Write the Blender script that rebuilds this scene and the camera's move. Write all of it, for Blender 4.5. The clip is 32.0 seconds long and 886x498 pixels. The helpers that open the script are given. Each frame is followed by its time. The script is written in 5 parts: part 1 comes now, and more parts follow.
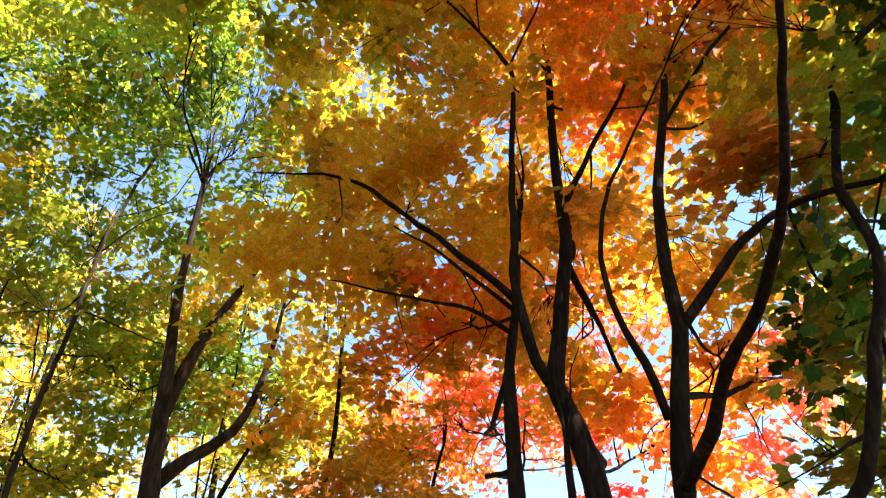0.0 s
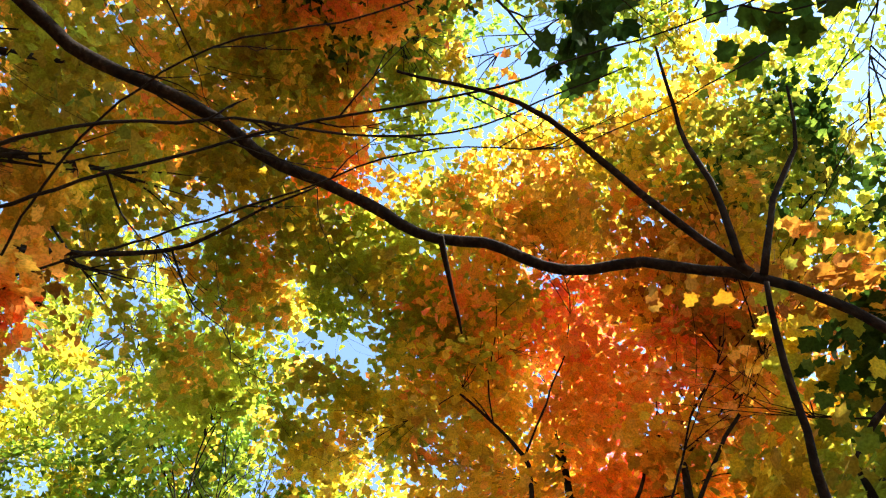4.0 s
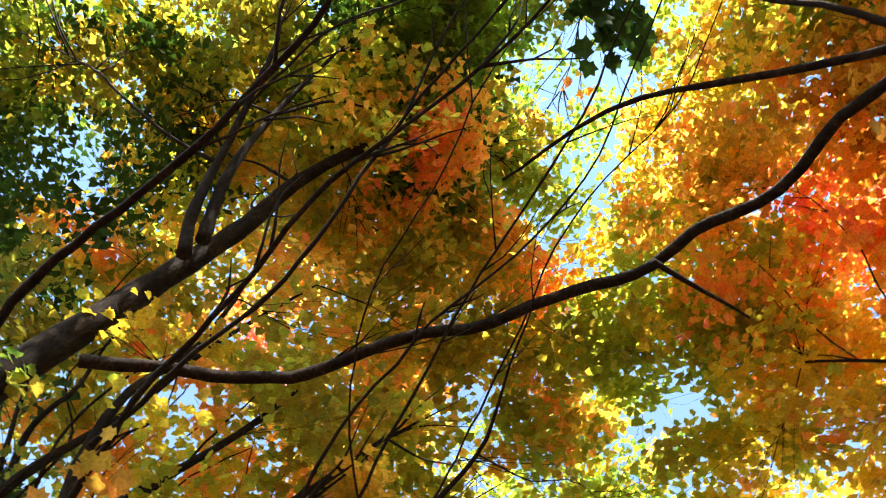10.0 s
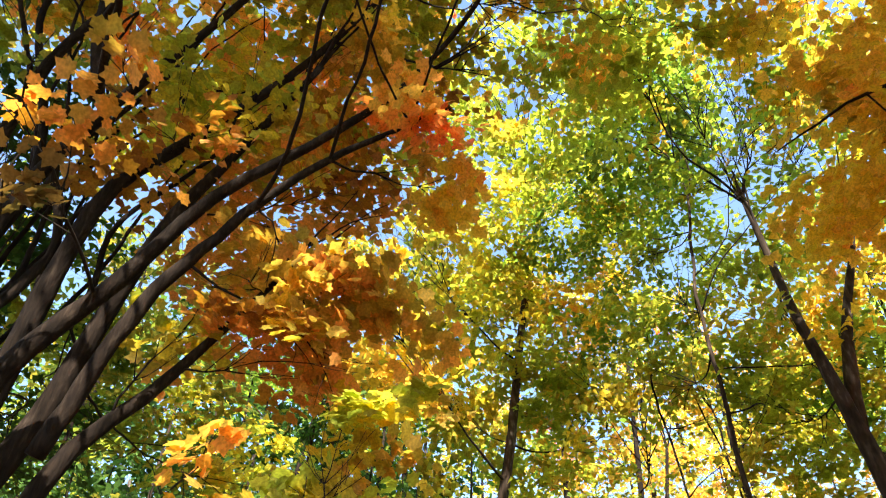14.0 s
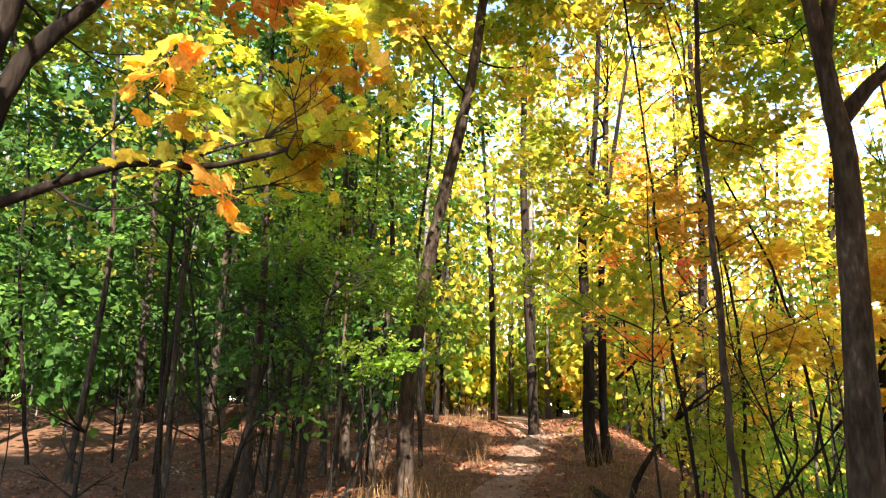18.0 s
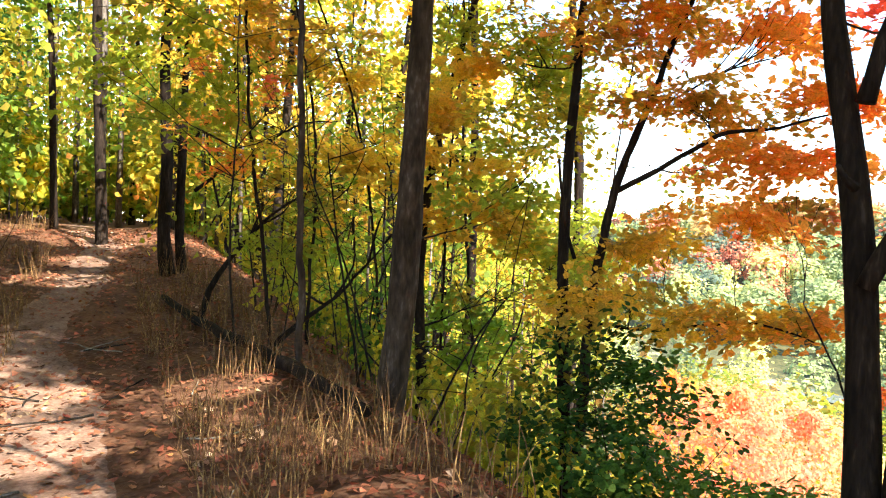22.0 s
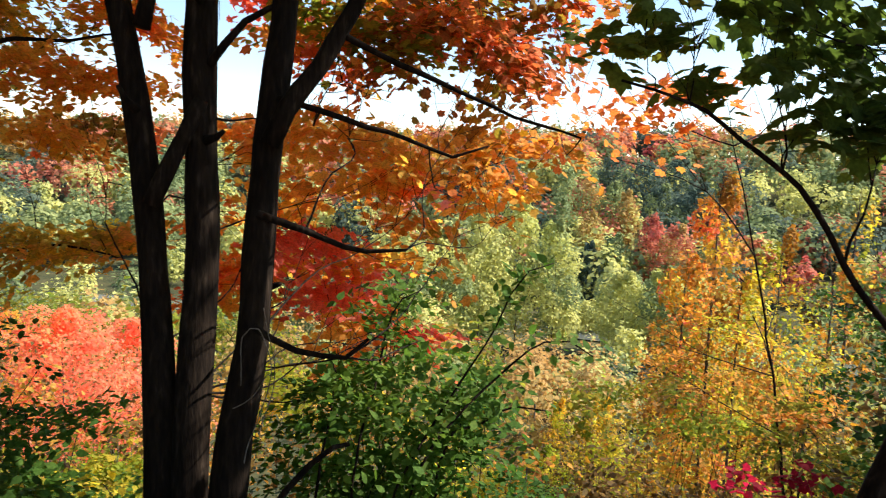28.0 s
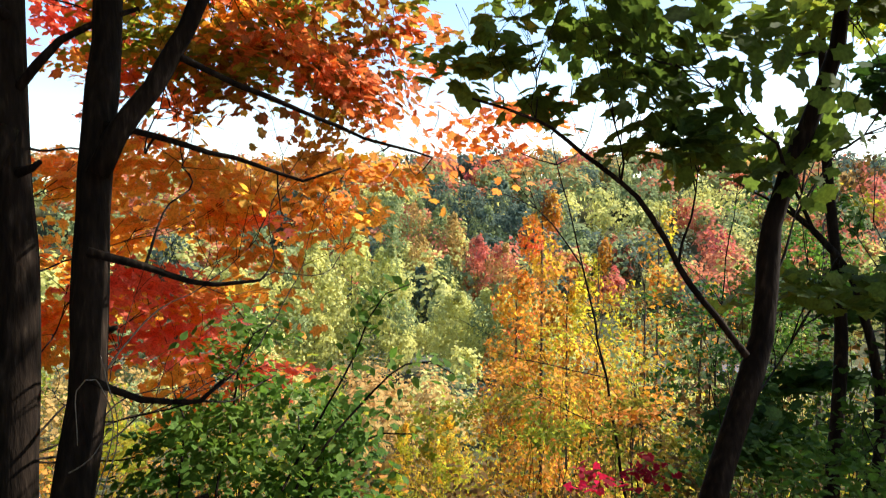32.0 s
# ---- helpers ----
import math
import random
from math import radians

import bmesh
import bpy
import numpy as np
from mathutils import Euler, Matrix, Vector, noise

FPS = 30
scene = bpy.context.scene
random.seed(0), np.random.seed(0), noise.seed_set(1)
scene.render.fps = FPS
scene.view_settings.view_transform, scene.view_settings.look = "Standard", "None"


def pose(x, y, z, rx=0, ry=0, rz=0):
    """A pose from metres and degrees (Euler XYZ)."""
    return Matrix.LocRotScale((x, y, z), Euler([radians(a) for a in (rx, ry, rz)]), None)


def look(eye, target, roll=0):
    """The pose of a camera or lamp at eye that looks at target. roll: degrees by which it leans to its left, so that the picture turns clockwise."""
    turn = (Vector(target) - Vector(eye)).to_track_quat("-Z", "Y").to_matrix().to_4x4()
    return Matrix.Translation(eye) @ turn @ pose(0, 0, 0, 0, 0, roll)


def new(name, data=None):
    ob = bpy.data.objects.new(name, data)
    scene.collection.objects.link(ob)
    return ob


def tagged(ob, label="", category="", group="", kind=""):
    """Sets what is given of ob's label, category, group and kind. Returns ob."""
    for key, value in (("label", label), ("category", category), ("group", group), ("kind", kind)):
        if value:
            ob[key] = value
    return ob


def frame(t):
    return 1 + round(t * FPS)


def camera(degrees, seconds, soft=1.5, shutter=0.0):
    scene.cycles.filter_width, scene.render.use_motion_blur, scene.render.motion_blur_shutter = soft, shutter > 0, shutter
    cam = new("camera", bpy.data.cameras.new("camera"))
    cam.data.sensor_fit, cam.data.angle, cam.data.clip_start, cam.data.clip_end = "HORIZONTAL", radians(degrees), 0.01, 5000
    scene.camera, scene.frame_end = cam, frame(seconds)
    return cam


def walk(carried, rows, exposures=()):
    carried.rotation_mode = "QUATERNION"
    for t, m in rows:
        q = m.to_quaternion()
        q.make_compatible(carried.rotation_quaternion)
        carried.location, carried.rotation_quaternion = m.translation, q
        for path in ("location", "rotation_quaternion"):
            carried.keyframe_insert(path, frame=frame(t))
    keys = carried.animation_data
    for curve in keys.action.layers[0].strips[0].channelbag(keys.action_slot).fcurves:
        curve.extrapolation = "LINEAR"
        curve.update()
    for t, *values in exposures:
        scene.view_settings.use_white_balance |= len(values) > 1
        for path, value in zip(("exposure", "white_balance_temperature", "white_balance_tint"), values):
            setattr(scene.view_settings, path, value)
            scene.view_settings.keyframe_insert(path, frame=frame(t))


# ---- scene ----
cam = camera(63.9, 32.0, soft=1.1, shutter=0.25)
# seconds, place, Euler angles
PATH = [
    (0.0, 0.103, -0.060, 1.685, 129.13, 0.10, 4.96),
    (0.5, 0.095, -0.030, 1.666, 133.51, 0.08, 4.57),
    (1.0, 0.070, 0.005, 1.661, 138.16, 0.50, 3.70),
    (1.5, 0.039, 0.035, 1.648, 142.32, 0.68, 3.38),
    (2.0, 0.034, 0.027, 1.647, 145.93, 0.08, 4.56),
    (2.5, 0.038, 0.013, 1.653, 149.63, 0.12, 5.45),
    (3.0, 0.038, -0.005, 1.662, 153.61, 0.16, 5.72),
    (3.5, 0.036, -0.024, 1.671, 157.40, 0.17, 5.73),
    (4.0, 0.032, -0.054, 1.683, 159.98, -0.03, 5.75),
    (4.5, 0.030, -0.092, 1.708, 162.12, -0.47, 5.34),
    (6.5, 0.196, 0.020, 1.685, 165.81, -3.44, 0.35),
    (7.0, 0.198, 0.007, 1.706, 165.28, -2.07, 2.90),
    (7.5, 0.188, 0.009, 1.707, 166.02, -0.86, 5.71),
    (8.0, 0.167, 0.016, 1.706, 166.79, 1.31, 13.07),
    (8.5, 0.126, 0.000, 1.702, 166.73, 0.98, 24.83),
    (9.0, 0.109, -0.036, 1.681, 166.85, -1.05, 36.03),
    (9.5, 0.092, -0.061, 1.672, 167.82, -2.35, 46.01),
    (10.0, 0.083, -0.060, 1.672, 167.02, -3.19, 54.19),
    (10.5, 0.070, -0.049, 1.664, 163.17, -3.07, 61.91),
    (11.0, 0.052, -0.041, 1.649, 159.70, -1.99, 65.88),
    (11.5, 0.020, -0.040, 1.643, 154.56, -2.91, 66.05),
    (12.0, 0.010, -0.030, 1.633, 149.15, -2.08, 66.33),
    (12.5, 0.008, -0.004, 1.601, 144.96, -1.67, 65.77),
    (13.0, 0.010, 0.027, 1.569, 139.94, -1.66, 65.65),
    (13.5, 0.023, 0.079, 1.547, 136.12, -1.87, 61.99),
    (15.5, -0.033, 0.090, 1.551, 123.08, -1.21, 60.78),
    (16.0, -0.038, 0.088, 1.569, 119.39, -1.58, 60.46),
    (16.5, -0.043, 0.091, 1.559, 116.08, -1.03, 60.89),
    (17.0, -0.054, 0.109, 1.529, 111.74, -1.61, 60.64),
    (17.5, -0.067, 0.071, 1.624, 106.39, -1.24, 58.70),
    (18.0, -0.071, 0.070, 1.630, 102.30, -1.18, 57.12),
    (18.5, -0.072, 0.072, 1.632, 98.70, -0.90, 54.79),
    (19.0, -0.079, 0.072, 1.632, 95.35, -0.63, 52.85),
    (19.5, -0.076, 0.078, 1.629, 93.88, -0.65, 49.37),
    (20.0, -0.064, 0.085, 1.626, 90.75, -0.75, 44.12),
    (20.5, -0.051, 0.084, 1.626, 88.39, -1.12, 36.77),
    (21.0, -0.056, 0.076, 1.633, 87.17, -2.02, 29.30),
    (21.5, -0.058, 0.070, 1.649, 87.86, -2.41, 25.62),
    (22.0, -0.068, 0.071, 1.674, 88.12, -2.23, 24.40),
    (22.5, -0.075, 0.071, 1.682, 88.28, -1.98, 21.76),
    (23.0, -0.070, 0.053, 1.680, 87.64, -2.20, 16.61),
    (23.5, -0.063, 0.036, 1.671, 86.93, -2.37, 10.92),
    (24.0, -0.059, 0.011, 1.663, 87.45, -2.59, 5.56),
    (24.5, -0.035, 0.029, 1.674, 87.30, -2.47, 1.58),
    (26.5, 0.070, 0.030, 1.709, 84.19, -1.87, -14.47),
    (27.0, 0.089, 0.039, 1.691, 83.93, -1.55, -19.41),
    (27.5, 0.098, 0.040, 1.698, 83.40, -1.78, -23.32),
    (28.0, 0.089, 0.051, 1.705, 83.46, -2.28, -26.57),
    (28.5, 0.043, 0.091, 1.690, 82.45, -2.18, -32.77),
    (29.0, 0.028, 0.143, 1.671, 81.38, -1.48, -38.29),
    (29.5, 0.021, 0.173, 1.672, 81.42, -1.14, -40.14),
    (30.0, 0.012, 0.170, 1.673, 81.86, -0.46, -40.32),
    (30.5, 0.007, 0.174, 1.672, 81.59, -0.27, -39.94),
    (31.0, 0.005, 0.178, 1.667, 80.65, -0.17, -40.89),
    (31.5, 0.005, 0.177, 1.670, 81.67, -0.06, -40.60),
    (32.0, 0.004, 0.181, 1.667, 85.99, 0.12, -40.43),
]
walk(cam, [(t, pose(x, y, z, rx, ry, rz)) for t, x, y, z, rx, ry, rz in PATH],
     exposures=[(0.0, 2.05), (1.5, 2.4), (3.0, 2.42), (4.0, 2.3), (7.0, 2.35), (9.0, 2.52), (10.5, 2.46), (12.0, 2.4), (14.0, 2.2), (16.0, 2.22), (17.0, 2.45), (18.0, 2.75), (19.0, 3.03), (20.0, 3.24), (21.0, 3.25), (22.0, 2.6), (24.0, 1.5), (27.0, 1.08), (29.0, 1.02), (30.5, 1.15), (32.0, 1.2)])

# ---- light: a clear autumn midday, the sun high behind the viewer's right shoulder ----
SUN_YAW, SUN_UP = -112.0, 43.0
world = bpy.data.worlds.new("autumn_sky")
scene.world = world
world.use_nodes = True
wn = world.node_tree
sky = wn.nodes.new("ShaderNodeTexSky")
sky.sky_type, sky.sun_disc = "NISHITA", False
sky.sun_elevation, sky.sun_rotation = radians(SUN_UP), radians(-SUN_YAW)
sky.air_density, sky.dust_density, sky.ozone_density = 1.0, 0.1, 1.0
sky.altitude = 300.0
wn.nodes["Background"].inputs["Strength"].default_value = 0.13
wn.links.new(sky.outputs[0], wn.nodes["Background"].inputs["Color"])
sun = new("sun", bpy.data.lights.new("sun", "SUN"))
sun.data.energy, sun.data.angle, sun.data.color = 5.0, radians(0.55), (1.0, 0.93, 0.82)
_e, _a = radians(SUN_UP), radians(SUN_YAW)
sun.matrix_world = look((0, 0, 60), Vector((0, 0, 60)) - Vector((-math.sin(_a) * math.cos(_e), math.cos(_a) * math.cos(_e), math.sin(_e))))

# ---- materials ----


def shader(name):
    m = bpy.data.materials.new(name)
    m.use_nodes = True
    nt = m.node_tree
    return m, nt, nt.nodes["Principled BSDF"], nt.nodes["Material Output"]


def ramp_node(nt, colours):
    r = nt.nodes.new("ShaderNodeValToRGB")
    els = r.color_ramp.elements
    while len(els) < len(colours):
        els.new(0.5)
    for i, c in enumerate(colours):
        els[i].position = i / (len(colours) - 1)
        els[i].color = (*c, 1)
    return r


def leaf_material(name, colours, patch=0.8, translucent=0.62, gloss=0.16):
    """Thin leaves: colour by leaf and by patches of the crown, glossy cuticle, light passing through."""
    m, nt, bsdf, out = shader(name)
    geo = nt.nodes.new("ShaderNodeNewGeometry")
    tex = nt.nodes.new("ShaderNodeTexNoise")
    tex.inputs["Scale"].default_value, tex.inputs["Detail"].default_value = patch, 2.0
    nt.links.new(geo.outputs["Position"], tex.inputs["Vector"])
    mad = nt.nodes.new("ShaderNodeMath")
    mad.operation = "MULTIPLY_ADD"
    mad.inputs[1].default_value, mad.inputs[2].default_value = 2.6, -0.8
    nt.links.new(tex.outputs[0], mad.inputs[0])
    mixv = nt.nodes.new("ShaderNodeMix")
    mixv.inputs[0].default_value = 0.24
    nt.links.new(mad.outputs[0], mixv.inputs[2])
    info = nt.nodes.new("ShaderNodeObjectInfo")
    add = nt.nodes.new("ShaderNodeMath")
    add.operation = "ADD"
    nt.links.new(geo.outputs["Random Per Island"], add.inputs[0])
    nt.links.new(info.outputs["Random"], add.inputs[1])
    frac = nt.nodes.new("ShaderNodeMath")
    frac.operation = "FRACT"
    nt.links.new(add.outputs[0], frac.inputs[0])
    nt.links.new(frac.outputs[0], mixv.inputs[3])
    ramp = ramp_node(nt, colours)
    nt.links.new(mixv.outputs[0], ramp.inputs[0])
    # blotches on the blade
    spot = nt.nodes.new("ShaderNodeTexNoise")
    spot.inputs["Scale"].default_value, spot.inputs["Detail"].default_value = 55.0, 1.0
    nt.links.new(geo.outputs["Position"], spot.inputs["Vector"])
    hsv = nt.nodes.new("ShaderNodeHueSaturation")
    val = nt.nodes.new("ShaderNodeMapRange")
    val.inputs[1].default_value, val.inputs[2].default_value = 0.3, 0.7
    val.inputs[3].default_value, val.inputs[4].default_value = 0.72, 1.2
    nt.links.new(spot.outputs[0], val.inputs[0])
    nt.links.new(val.outputs[0], hsv.inputs["Value"])
    nt.links.new(ramp.outputs[0], hsv.inputs["Color"])
    nt.links.new(hsv.outputs[0], bsdf.inputs["Base Color"])
    bsdf.inputs["Roughness"].default_value = 0.9 - gloss
    bsdf.inputs["Specular IOR Level"].default_value = gloss
    tr = nt.nodes.new("ShaderNodeBsdfTranslucent")
    bright = nt.nodes.new("ShaderNodeHueSaturation")
    bright.inputs["Saturation"].default_value, bright.inputs["Value"].default_value = 1.05, 1.5
    nt.links.new(hsv.outputs[0], bright.inputs["Color"])
    nt.links.new(bright.outputs[0], tr.inputs["Color"])
    mix = nt.nodes.new("ShaderNodeMixShader")
    mix.inputs[0].default_value = translucent
    nt.links.new(bsdf.outputs[0], mix.inputs[1])
    nt.links.new(tr.outputs[0], mix.inputs[2])
    nt.links.new(mix.outputs[0], out.inputs["Surface"])
    return m


def rough_material(name, colours, scale, roughness=0.9, bump=0.4, stretch=(1, 1, 1), fine=6.0, distance=0.02):
    """Two scales of noise in colour, fine relief in bump, in world metres."""
    m, nt, bsdf, out = shader(name)
    geo = nt.nodes.new("ShaderNodeNewGeometry")
    mp = nt.nodes.new("ShaderNodeMapping")
    mp.inputs["Scale"].default_value = stretch
    nt.links.new(geo.outputs["Position"], mp.inputs["Vector"])
    a = nt.nodes.new("ShaderNodeTexNoise")
    a.inputs["Scale"].default_value, a.inputs["Detail"].default_value = scale, 6.0
    a.inputs["Roughness"].default_value = 0.65
    b = nt.nodes.new("ShaderNodeTexNoise")
    b.inputs["Scale"].default_value, b.inputs["Detail"].default_value = scale * fine, 4.0
    nt.links.new(mp.outputs[0], a.inputs["Vector"])
    nt.links.new(mp.outputs[0], b.inputs["Vector"])
    mx = nt.nodes.new("ShaderNodeMix")
    mx.inputs[0].default_value = 0.45
    nt.links.new(a.outputs[0], mx.inputs[2])
    nt.links.new(b.outputs[0], mx.inputs[3])
    sharp = nt.nodes.new("ShaderNodeMapRange")
    sharp.inputs[1].default_value, sharp.inputs[2].default_value = 0.33, 0.67
    nt.links.new(mx.outputs[0], sharp.inputs[0])
    ramp = ramp_node(nt, colours)
    nt.links.new(sharp.outputs[0], ramp.inputs[0])
    nt.links.new(ramp.outputs[0], bsdf.inputs["Base Color"])
    bp = nt.nodes.new("ShaderNodeBump")
    bp.inputs["Strength"].default_value, bp.inputs["Distance"].default_value = bump, distance
    nt.links.new(mx.outputs[0], bp.inputs["Height"])
    nt.links.new(bp.outputs[0], bsdf.inputs["Normal"])
    bsdf.inputs["Roughness"].default_value = roughness
    bsdf.inputs["Specular IOR Level"].default_value = 0.12
    return m


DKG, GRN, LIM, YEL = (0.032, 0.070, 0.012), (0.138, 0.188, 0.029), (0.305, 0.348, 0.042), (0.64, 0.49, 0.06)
GLD, ORG, RDO, RED = (0.70, 0.43, 0.075), (0.76, 0.33, 0.08), (0.76, 0.21, 0.085), (0.75, 0.18, 0.11)
PNK, OLV, BRN = (0.82, 0.30, 0.22), (0.34, 0.25, 0.04), (0.26, 0.10, 0.03)
LEAF = {
    # dark green, with the shade on the leaves put into the colour
    "dark": leaf_material("leaf_dark_green_shaded", [(0.014, 0.034, 0.007), DKG, DKG, (0.05, 0.10, 0.014), GRN], translucent=0.3, gloss=0.12),
    "green": leaf_material("leaf_green", [DKG, GRN, GRN, (0.24, 0.38, 0.05), GRN, (0.28, 0.40, 0.05)]),
    "lime": leaf_material("leaf_lime", [GRN, LIM, LIM, LIM, OLV, YEL]),
    "yellow": leaf_material("leaf_yellow", [LIM, GRN, YEL, LIM, LIM, GLD]),
    "olive": leaf_material("leaf_olive", [GRN, OLV, LIM, YEL, OLV, ORG]),
    "gold": leaf_material("leaf_gold", [LIM, OLV, GLD, YEL, GLD, ORG]),
    "orange": leaf_material("leaf_orange", [OLV, YEL, GLD, OLV, ORG, YEL]),
    "flame": leaf_material("leaf_flame", [OLV, ORG, GLD, ORG, RDO, PNK]),
    "red": leaf_material("leaf_red", [ORG, RDO, RED, RED, PNK, RDO]),
    "mixed": leaf_material("leaf_mixed", [LIM, OLV, LIM, GLD, ORG, RDO]),
    "maple": leaf_material("leaf_turning_maple", [GRN, OLV, BRN, RDO, ORG, RED], translucent=0.42),
    "bronze": leaf_material("leaf_bronze", [OLV, BRN, (0.42, 0.22, 0.03), ORG, OLV, GLD], translucent=0.4),
    "crimson": leaf_material("leaf_crimson", [(0.3, 0.02, 0.04), (0.4, 0.03, 0.06), (0.25, 0.02, 0.03)]),
    # brown leaves, darkened for the shade of trees above the slope
    "russet": leaf_material("leaf_russet_shaded", [(0.04, 0.04, 0.012), (0.085, 0.07, 0.018), (0.15, 0.085, 0.024), (0.22, 0.13, 0.03), (0.26, 0.10, 0.025)], translucent=0.35, gloss=0.2),
    # far leaves: colours lightened and greyed to stand in for haze
    "far_green": leaf_material("hazed_leaf_green", [(0.17, 0.205, 0.10), (0.23, 0.28, 0.125), (0.29, 0.33, 0.14), (0.36, 0.38, 0.15)], patch=0.04, gloss=0.08, translucent=0.35),
    "far_pale": leaf_material("hazed_leaf_pale", [(0.44, 0.44, 0.15), (0.53, 0.52, 0.18), (0.59, 0.56, 0.20), (0.48, 0.49, 0.16)], patch=0.04, gloss=0.08, translucent=0.35),
    "far_dark": leaf_material("hazed_leaf_dark", [(0.085, 0.12, 0.095), (0.11, 0.15, 0.11), (0.15, 0.185, 0.12)], patch=0.04, gloss=0.08, translucent=0.35),
    "far_gold": leaf_material("hazed_leaf_gold", [(0.42, 0.33, 0.11), (0.50, 0.33, 0.12), (0.54, 0.28, 0.10)], patch=0.04, gloss=0.08, translucent=0.35),
    "far_red": leaf_material("hazed_leaf_red", [(0.52, 0.22, 0.12), (0.56, 0.22, 0.12), (0.52, 0.13, 0.12)], patch=0.04, gloss=0.08, translucent=0.35),
    "broad": leaf_material("leaf_broad_green", [(0.035, 0.06, 0.014), (0.07, 0.105, 0.02), (0.10, 0.145, 0.026), (0.17, 0.20, 0.03), OLV], translucent=0.5, gloss=0.2),
    "bush": leaf_material("leaf_bush_green", [(0.03, 0.075, 0.014), (0.055, 0.13, 0.02), (0.085, 0.165, 0.026), (0.14, 0.21, 0.035)], translucent=0.45, gloss=0.18),
    "salmon": leaf_material("leaf_salmon_red", [(0.78, 0.30, 0.15), (0.80, 0.24, 0.15), (0.82, 0.36, 0.2), (0.80, 0.42, 0.16)], patch=0.5),
    # green leaves of shaded clumps, the shade mixed into the colours
    "shade": leaf_material("leaf_green_shaded", [DKG, GRN, OLV, GRN, LIM, OLV]),
    "litter": leaf_material("leaf_litter", [(0.05, 0.021, 0.013), (0.10, 0.038, 0.02), (0.16, 0.064, 0.03), (0.22, 0.055, 0.028), (0.27, 0.14, 0.07), (0.44, 0.31, 0.20)], patch=1.5, translucent=0.12, gloss=0.25),
}
# brown bark taken near black, the crowns' shade put into its colour
BARK = rough_material("bark_brown_shaded", [(0.004, 0.0027, 0.0018), (0.0095, 0.0062, 0.0042), (0.019, 0.0125, 0.0084), (0.046, 0.033, 0.024)], 9.0, 0.93, 0.9, (1, 1, 0.18), 5.0, 0.02)
BARK_PALE = rough_material("bark_pale_grey", [(0.03, 0.024, 0.019), (0.07, 0.058, 0.048), (0.12, 0.10, 0.085), (0.2, 0.175, 0.15)], 7.0, 0.9, 0.7, (1, 1, 0.3), 5.0, 0.012)
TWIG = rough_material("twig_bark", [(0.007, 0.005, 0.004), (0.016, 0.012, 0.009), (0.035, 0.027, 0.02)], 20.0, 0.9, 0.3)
DEAD = rough_material("dead_wood", [(0.07, 0.058, 0.048), (0.15, 0.13, 0.105), (0.25, 0.22, 0.185)], 12.0, 0.9, 0.4)
SOIL = rough_material("forest_soil", [(0.03, 0.014, 0.008), (0.075, 0.034, 0.018), (0.12, 0.06, 0.033), (0.17, 0.095, 0.055)], 2.2, 0.95, 0.8, (1, 1, 1), 9.0, 0.03)
PATHM = rough_material("trodden_earth", [(0.085, 0.045, 0.031), (0.17, 0.103, 0.072), (0.29, 0.205, 0.152)], 3.0, 0.95, 0.6, (1, 1, 1), 12.0, 0.02)
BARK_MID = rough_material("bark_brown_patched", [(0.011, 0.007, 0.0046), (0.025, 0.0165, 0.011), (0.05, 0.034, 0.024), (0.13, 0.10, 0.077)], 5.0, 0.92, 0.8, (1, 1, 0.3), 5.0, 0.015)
STRAW = rough_material("dry_grass", [(0.05, 0.026, 0.014), (0.11, 0.056, 0.024), (0.38, 0.25, 0.09)], 6.0, 0.8, 0.1)
VALLEY = rough_material("valley_scrub", [(0.02, 0.025, 0.012), (0.04, 0.045, 0.02), (0.08, 0.075, 0.03), (0.12, 0.09, 0.045)], 0.12, 0.95, 0.3, (1, 1, 1), 10.0, 0.3)
m, _nt, _b, _o = shader("river_water")
_b.inputs["Base Color"].default_value, _b.inputs["Roughness"].default_value = (0.10, 0.11, 0.10, 1), 0.12
_w = _nt.nodes.new("ShaderNodeTexNoise")
_w.inputs["Scale"].default_value = 2.0
_p = _nt.nodes.new("ShaderNodeBump")
_p.inputs["Strength"].default_value, _p.inputs["Distance"].default_value = 0.35, 0.2
_nt.links.new(_w.outputs[0], _p.inputs["Height"])
_nt.links.new(_p.outputs[0], _b.inputs["Normal"])
WATER = m

# ---- plan: polar about the standing point on the path (yaw to the left of +y, pitch, metres) ----
EYE = Vector((0, 0, 1.65))
RIDGE = Vector((-math.sin(radians(50)), math.cos(radians(50)), 0))  # along the path
DOWN = Vector((math.sin(radians(40)), math.cos(radians(40)), 0))    # down the slope
rng = np.random.default_rng(7)
LUSH = 1.7
SHADE_STEP = 1 / math.tan(radians(SUN_UP))
# gaps in the roof of leaves: where the sun reaches the ground (x, y, radius)
GLADES = [(-10.3, 5.2, 0.8), (-4.8, 3.4, 0.55), (-6.0, 4.4, 0.5), (-11.5, 8.8, 0.9), (-13.0, 6.5, 0.8), (-13.4, 10.5, 0.8), (-4.8, 5.4, 0.5), (-9.0, 4.2, 0.35)]


def reseed(*numbers):
    """Each thing grows from its own seed."""
    global rng
    rng = np.random.default_rng([int(abs(v) * 100) for v in numbers])


def at(yaw, pitch, dist):
    a, b = radians(yaw), radians(pitch)
    return EYE + dist * Vector((-math.sin(a) * math.cos(b), math.cos(a) * math.cos(b), math.sin(b)))


def smooth(e0, e1, v):
    k = min(1.0, max(0.0, (v - e0) / (e1 - e0)))
    return k * k * (3 - 2 * k)


def path_middle(u):
    return -0.35 + 0.28 * math.sin(u * 0.42 + 0.5) + 0.12 * math.sin(u * 1.1)


